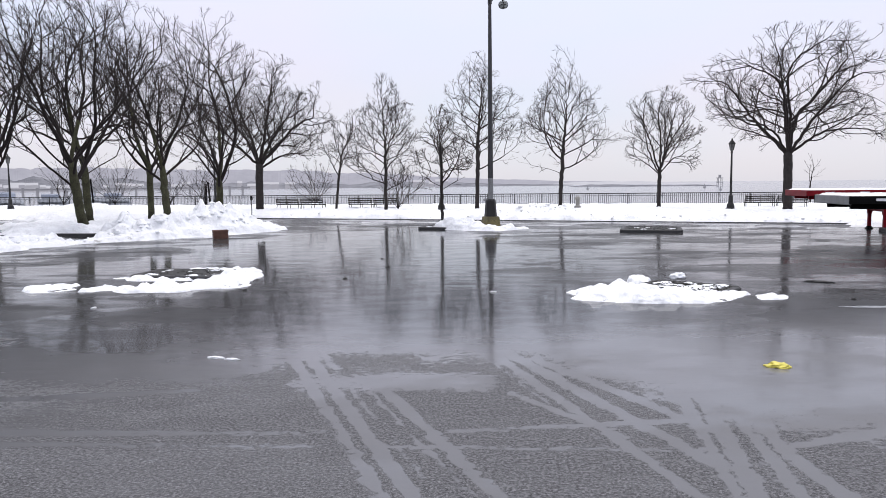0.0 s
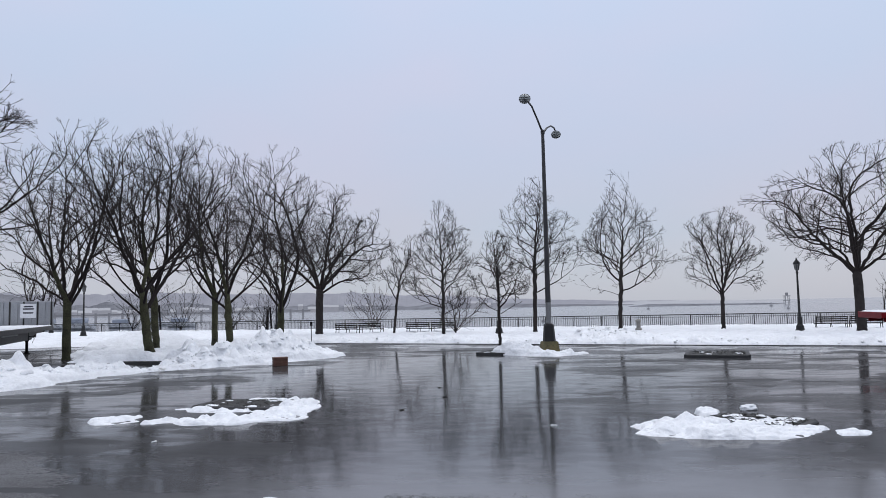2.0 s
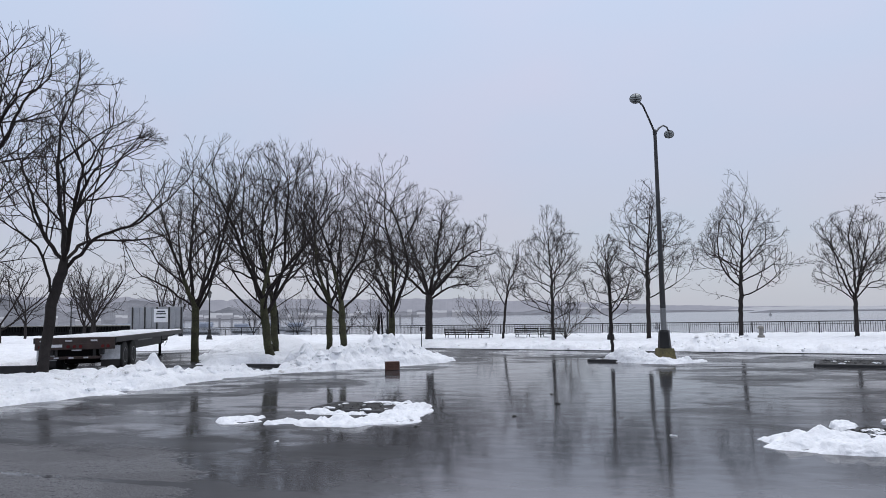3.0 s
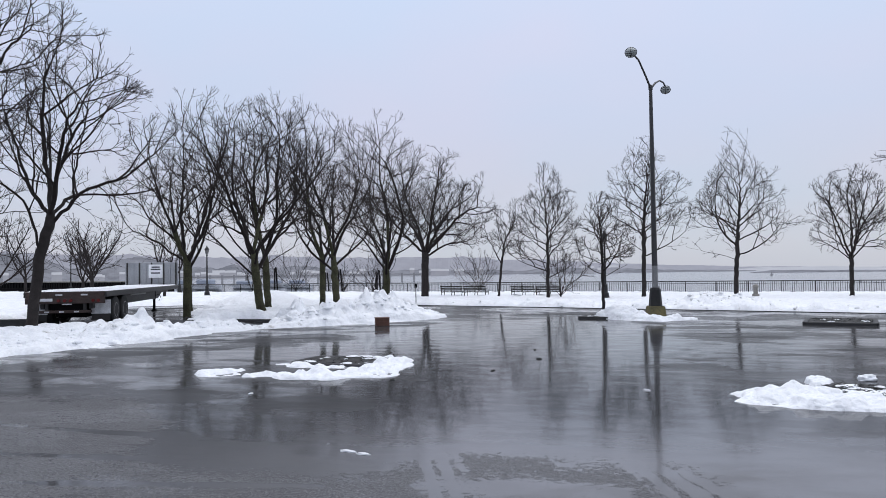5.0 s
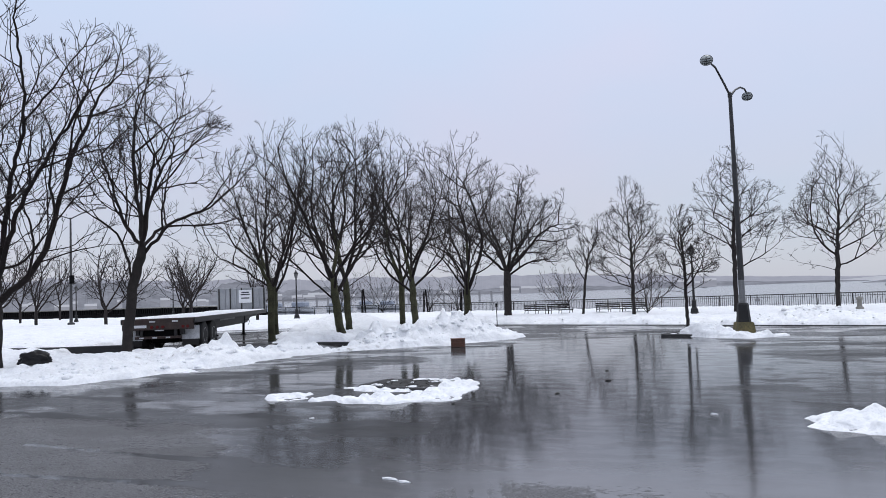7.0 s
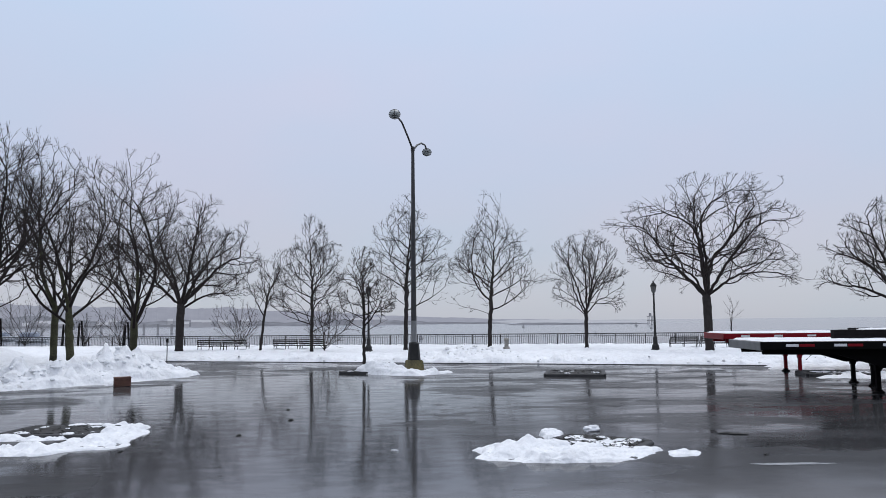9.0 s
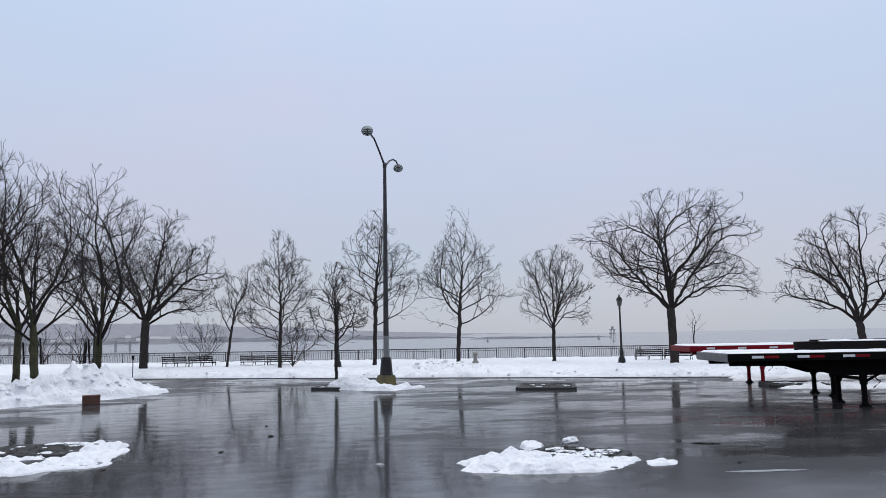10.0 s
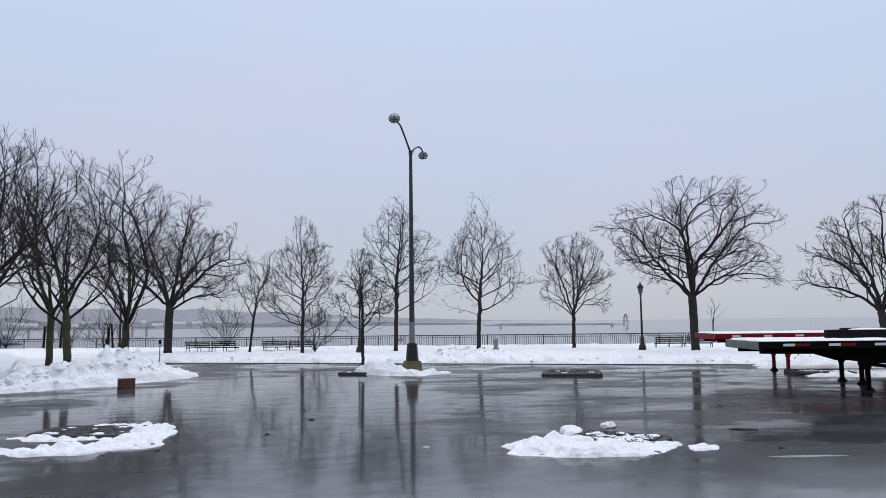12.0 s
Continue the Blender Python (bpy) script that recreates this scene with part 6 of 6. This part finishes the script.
crumple("rubbish_bag", pose(-18.4, 15.85, snow_z(-18.4, 15.85) - 0.02, 0, 0, 20), (0.50, 0.32, 0.27), M_BAG, 3, "crumpled black plastic rubbish bag lying on the snow", "bag")
crumple("plastic_wrapper", pose(2.98, 6.92, 0.0, 0, 0, -20), (0.095, 0.05, 0.035), M_YELLOW, 5, "crumpled bright yellow plastic wrapper on wet asphalt", "litter", 0.6)
for i, (x, y, s) in enumerate(((-2.80, 7.42, 0.09), (-2.60, 7.34, 0.08))):
    crumple("ice_shard", pose(x, y, 0.0, 0, 0, -8), (s, s * 0.28, 0.016), M_LITTER, 7 + i, "thin white shard of ice on wet asphalt", "ice")
crumple("ice_shard", pose(5.95, 10.35, 0.0, 0, 0, -4), (0.5, 0.07, 0.005), M_ICE, 12, "long thin grey sheet of ice on wet asphalt", "ice", 0.5)
crumple("leaf_litter", pose(-1.77, 15.9, 0.0, 0, 0, 20), (0.05, 0.025, 0.02), M_SOIL, 13, "dark scrap of wet leaf litter", "litter", 0.6)
rng = random.Random(31)
for i in range(7):
    x, y = rng.uniform(-6, 12), rng.uniform(9, 24)
    crumple("leaf_litter", pose(x, y, 0.0, 0, 0, rng.uniform(0, 180)), (rng.uniform(0.02, 0.06), rng.uniform(0.02, 0.04), 0.015), M_SOIL if i % 6 else M_LITTER, i, "small dark scrap of wet leaf litter" if i % 6 else "small pale scrap of ice", "litter", 0.6)
crumple("mud_clod", pose(6.33, 13.0, 0.0, 0, 0, -25), (0.22, 0.07, 0.018), M_SOIL, 44, "flat dark clod of wet mud", "mud", 0.6)
crumple("snow_lump", pose(4.0, 13.7, 0.0, 0, 0, 0), (0.14, 0.10, 0.08), M_SNOW, 46, "small white lump of snow", "snow", 0.4)


# ---------------------------------------------------------------- far shore, mist painted into glowing colours
# these greys glow to imitate haze; pier, beacon and buoys share them
F_HILL, F_HILL2 = far_material("hill_painted_mist", (0.325, 0.335, 0.39), 0.62), far_material("shore_painted_mist", (0.215, 0.225, 0.262), 0.62, 0.45)
F_PALE, F_SNOWY = far_material("roof_painted_mist", (0.335, 0.345, 0.395), 0.62), far_material("snow_painted_mist", (0.42, 0.435, 0.485), 0.68)


def far_strip(name, radius, table, mat, rough, seed, label, deep=60):
    """A ridge across the water, mist painted in: (bearing, height) pairs set its outline."""
    b = np.radians(np.arange(table[0][0], table[-1][0], 0.12))
    h = np.interp(np.degrees(b), [q[0] for q in table], [q[1] for q in table])
    h = h * (1 + rough * 0.35 * fbm(b * 14 + seed, b * 0 + seed, 3)) + rough * h * 0.14 * fbm(b * 90, b * 0 + seed, 3)
    V, F = [], []
    for rr, zz in ((radius, None), (radius + deep, 1.0), (radius + 4 * deep, 0.9)):
        z = np.full(len(b), -2.4) if zz is None else -2.2 + h * zz
        V.append(np.stack([rr * np.sin(b), rr * np.cos(b), z], 1))
    n = len(b)
    for k in range(2):
        i = np.arange(n - 1) + k * n
        F.append(np.stack([i, i + 1, i + 1 + n, i + n], 1))
    ob = mesh_object(name, np.concatenate(V), np.concatenate(F), mat)
    return tagged(ob, label, "far shore", kind="structure")


far_strip("backdrop_hills", 1500, [(-75, 50), (-50, 50), (-36, 41), (-27, 37), (-20, 34), (-12, 31), (-8, 27), (-2, 17), (4, 10), (12, 5), (15, 1)], F_HILL, 0.35, 1.0, "low wooded hills across the water, mist painted in")
far_strip("backdrop_shore", 900, [(-75, 30), (-46, 30), (-38, 25), (-30, 17), (-22, 10), (-9, 7), (-3, 5), (0, 4.5), (6, 2), (9, 0.2)], F_HILL2, 0.9, 6.0, "dark low shore across the water, mist painted in")
far_strip("backdrop_breakwater", 620, [(8.5, 0.2), (10, 1.7), (14, 1.5), (18, 1.3), (19.5, 0.1)], F_HILL2, 0.6, 9.0, "low dark breakwater, mist painted in", 8)
far_strip("backdrop_spit", 1100, [(6.5, 0.3), (9, 4.2), (14, 4.0), (19, 2.2), (23, 0.4)], F_SNOWY, 0.5, 12.0, "pale snow-covered spit, mist painted in")
rng = random.Random(9)
for i in range(64):
    b = radians(rng.uniform(-64, -8) if i < 60 else rng.uniform(-4, -1))
    d = rng.uniform(840, 890)
    w, h = rng.uniform(5, 15), rng.uniform(3, 7)
    root = thing("far_building", pose(d * math.sin(b), d * math.cos(b), -2.2, 0, 0, -math.degrees(b)), "pale low building on the far shore, mist painted in", "building", "far buildings")
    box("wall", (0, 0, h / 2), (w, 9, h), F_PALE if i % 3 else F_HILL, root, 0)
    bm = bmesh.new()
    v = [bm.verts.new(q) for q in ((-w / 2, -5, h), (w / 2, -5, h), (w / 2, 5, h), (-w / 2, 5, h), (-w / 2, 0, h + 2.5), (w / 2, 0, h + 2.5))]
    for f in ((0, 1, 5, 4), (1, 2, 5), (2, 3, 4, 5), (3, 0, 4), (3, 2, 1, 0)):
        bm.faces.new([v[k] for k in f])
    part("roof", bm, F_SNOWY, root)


def far_pier():
    root = thing("pier", Matrix.Identity(4), "long low timber pier on piles, mist painted in", "pier")
    a, b = Vector((-215, 300, 0)), Vector((-95, 330, 0))
    L_ = (b - a).length
    ang = math.degrees(math.atan2(b.y - a.y, b.x - a.x))
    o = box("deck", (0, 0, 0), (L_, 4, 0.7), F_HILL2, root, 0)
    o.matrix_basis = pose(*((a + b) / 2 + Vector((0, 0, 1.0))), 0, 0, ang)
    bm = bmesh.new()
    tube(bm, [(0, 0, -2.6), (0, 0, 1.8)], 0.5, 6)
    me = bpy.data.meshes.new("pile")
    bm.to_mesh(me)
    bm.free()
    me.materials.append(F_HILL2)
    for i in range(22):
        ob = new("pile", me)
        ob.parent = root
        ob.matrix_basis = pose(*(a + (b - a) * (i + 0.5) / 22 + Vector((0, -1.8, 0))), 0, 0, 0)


far_pier()


def beacon(x, y):
    root = thing("beacon_tower", pose(x, y, -2.3), "small lattice beacon standing in the water", "beacon")
    for sx, sy in ((-1, -1), (1, -1), (1, 1), (-1, 1)):
        bm = bmesh.new()
        tube(bm, [(sx * 1.6, sy * 1.6, 0), (sx * 1.3, sy * 1.3, 6.5)], 0.28, 5)
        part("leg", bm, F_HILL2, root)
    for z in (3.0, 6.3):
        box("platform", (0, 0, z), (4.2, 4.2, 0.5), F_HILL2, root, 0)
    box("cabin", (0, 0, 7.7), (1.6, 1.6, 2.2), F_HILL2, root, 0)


beacon(205, 580)


def buoy(x, y, s):
    root = thing("buoy", pose(x, y, -2.3), "small dark buoy floating on the sea", "buoy", "buoys")
    bm = bmesh.new()
    lathe(bm, [(0.5 * s, 0), (0.8 * s, 0.3 * s), (0.7 * s, 0.7 * s), (0.2 * s, 0.9 * s), (0.14 * s, 2.0 * s), (0.02, 2.2 * s)], 10)
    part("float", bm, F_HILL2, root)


for x, y, s in ((6, 170, 0.7), (58, 210, 0.5), (110, 310, 0.8), (70, 400, 1.0), (140, 420, 1.2)):
    buoy(x, y, s)


def moored_boat(x, y, ang, s):
    root = thing("moored_boat", pose(x, y, -2.35, 0, 0, ang), "white covered boat laid up for winter", "boat", "laid-up boats")
    bm = bmesh.new()
    st = [(-3.0, 1.0), (-1.0, 1.2), (1.5, 1.1), (3.0, 0.5), (3.8, 0.03)]
    rings = []
    for x_, w in st:
        rings.append([bm.verts.new((x_ * s, y_ * s, z_ * s)) for y_, z_ in ((-w, 1.3), (-w * 0.75, 0.5), (0, 0.1), (w * 0.75, 0.5), (w, 1.3))])
    for a, b in zip(rings, rings[1:]):
        for i in range(4):
            bm.faces.new((a[i], a[i + 1], b[i + 1], b[i]))
        bm.faces.new((a[4], a[0], b[0], b[4]))
    bm.faces.new(rings[0])
    bmesh.ops.recalc_face_normals(bm, faces=bm.faces)
    part("hull", bm, M_WHITE, root)
    box("cover", (-0.4 * s, 0, 1.75 * s), (3.6 * s, 1.7 * s, 1.0 * s), M_PLAINBLUE, root, 0.25 * s)


rng = random.Random(41)
for i in range(20):
    b = radians(-62 + i * 1.9 + rng.uniform(-0.8, 0.8))
    d = rng.uniform(150, 230)
    moored_boat(d * math.sin(b) , d * math.cos(b), rng.uniform(-20, 20), rng.uniform(0.9, 1.5))
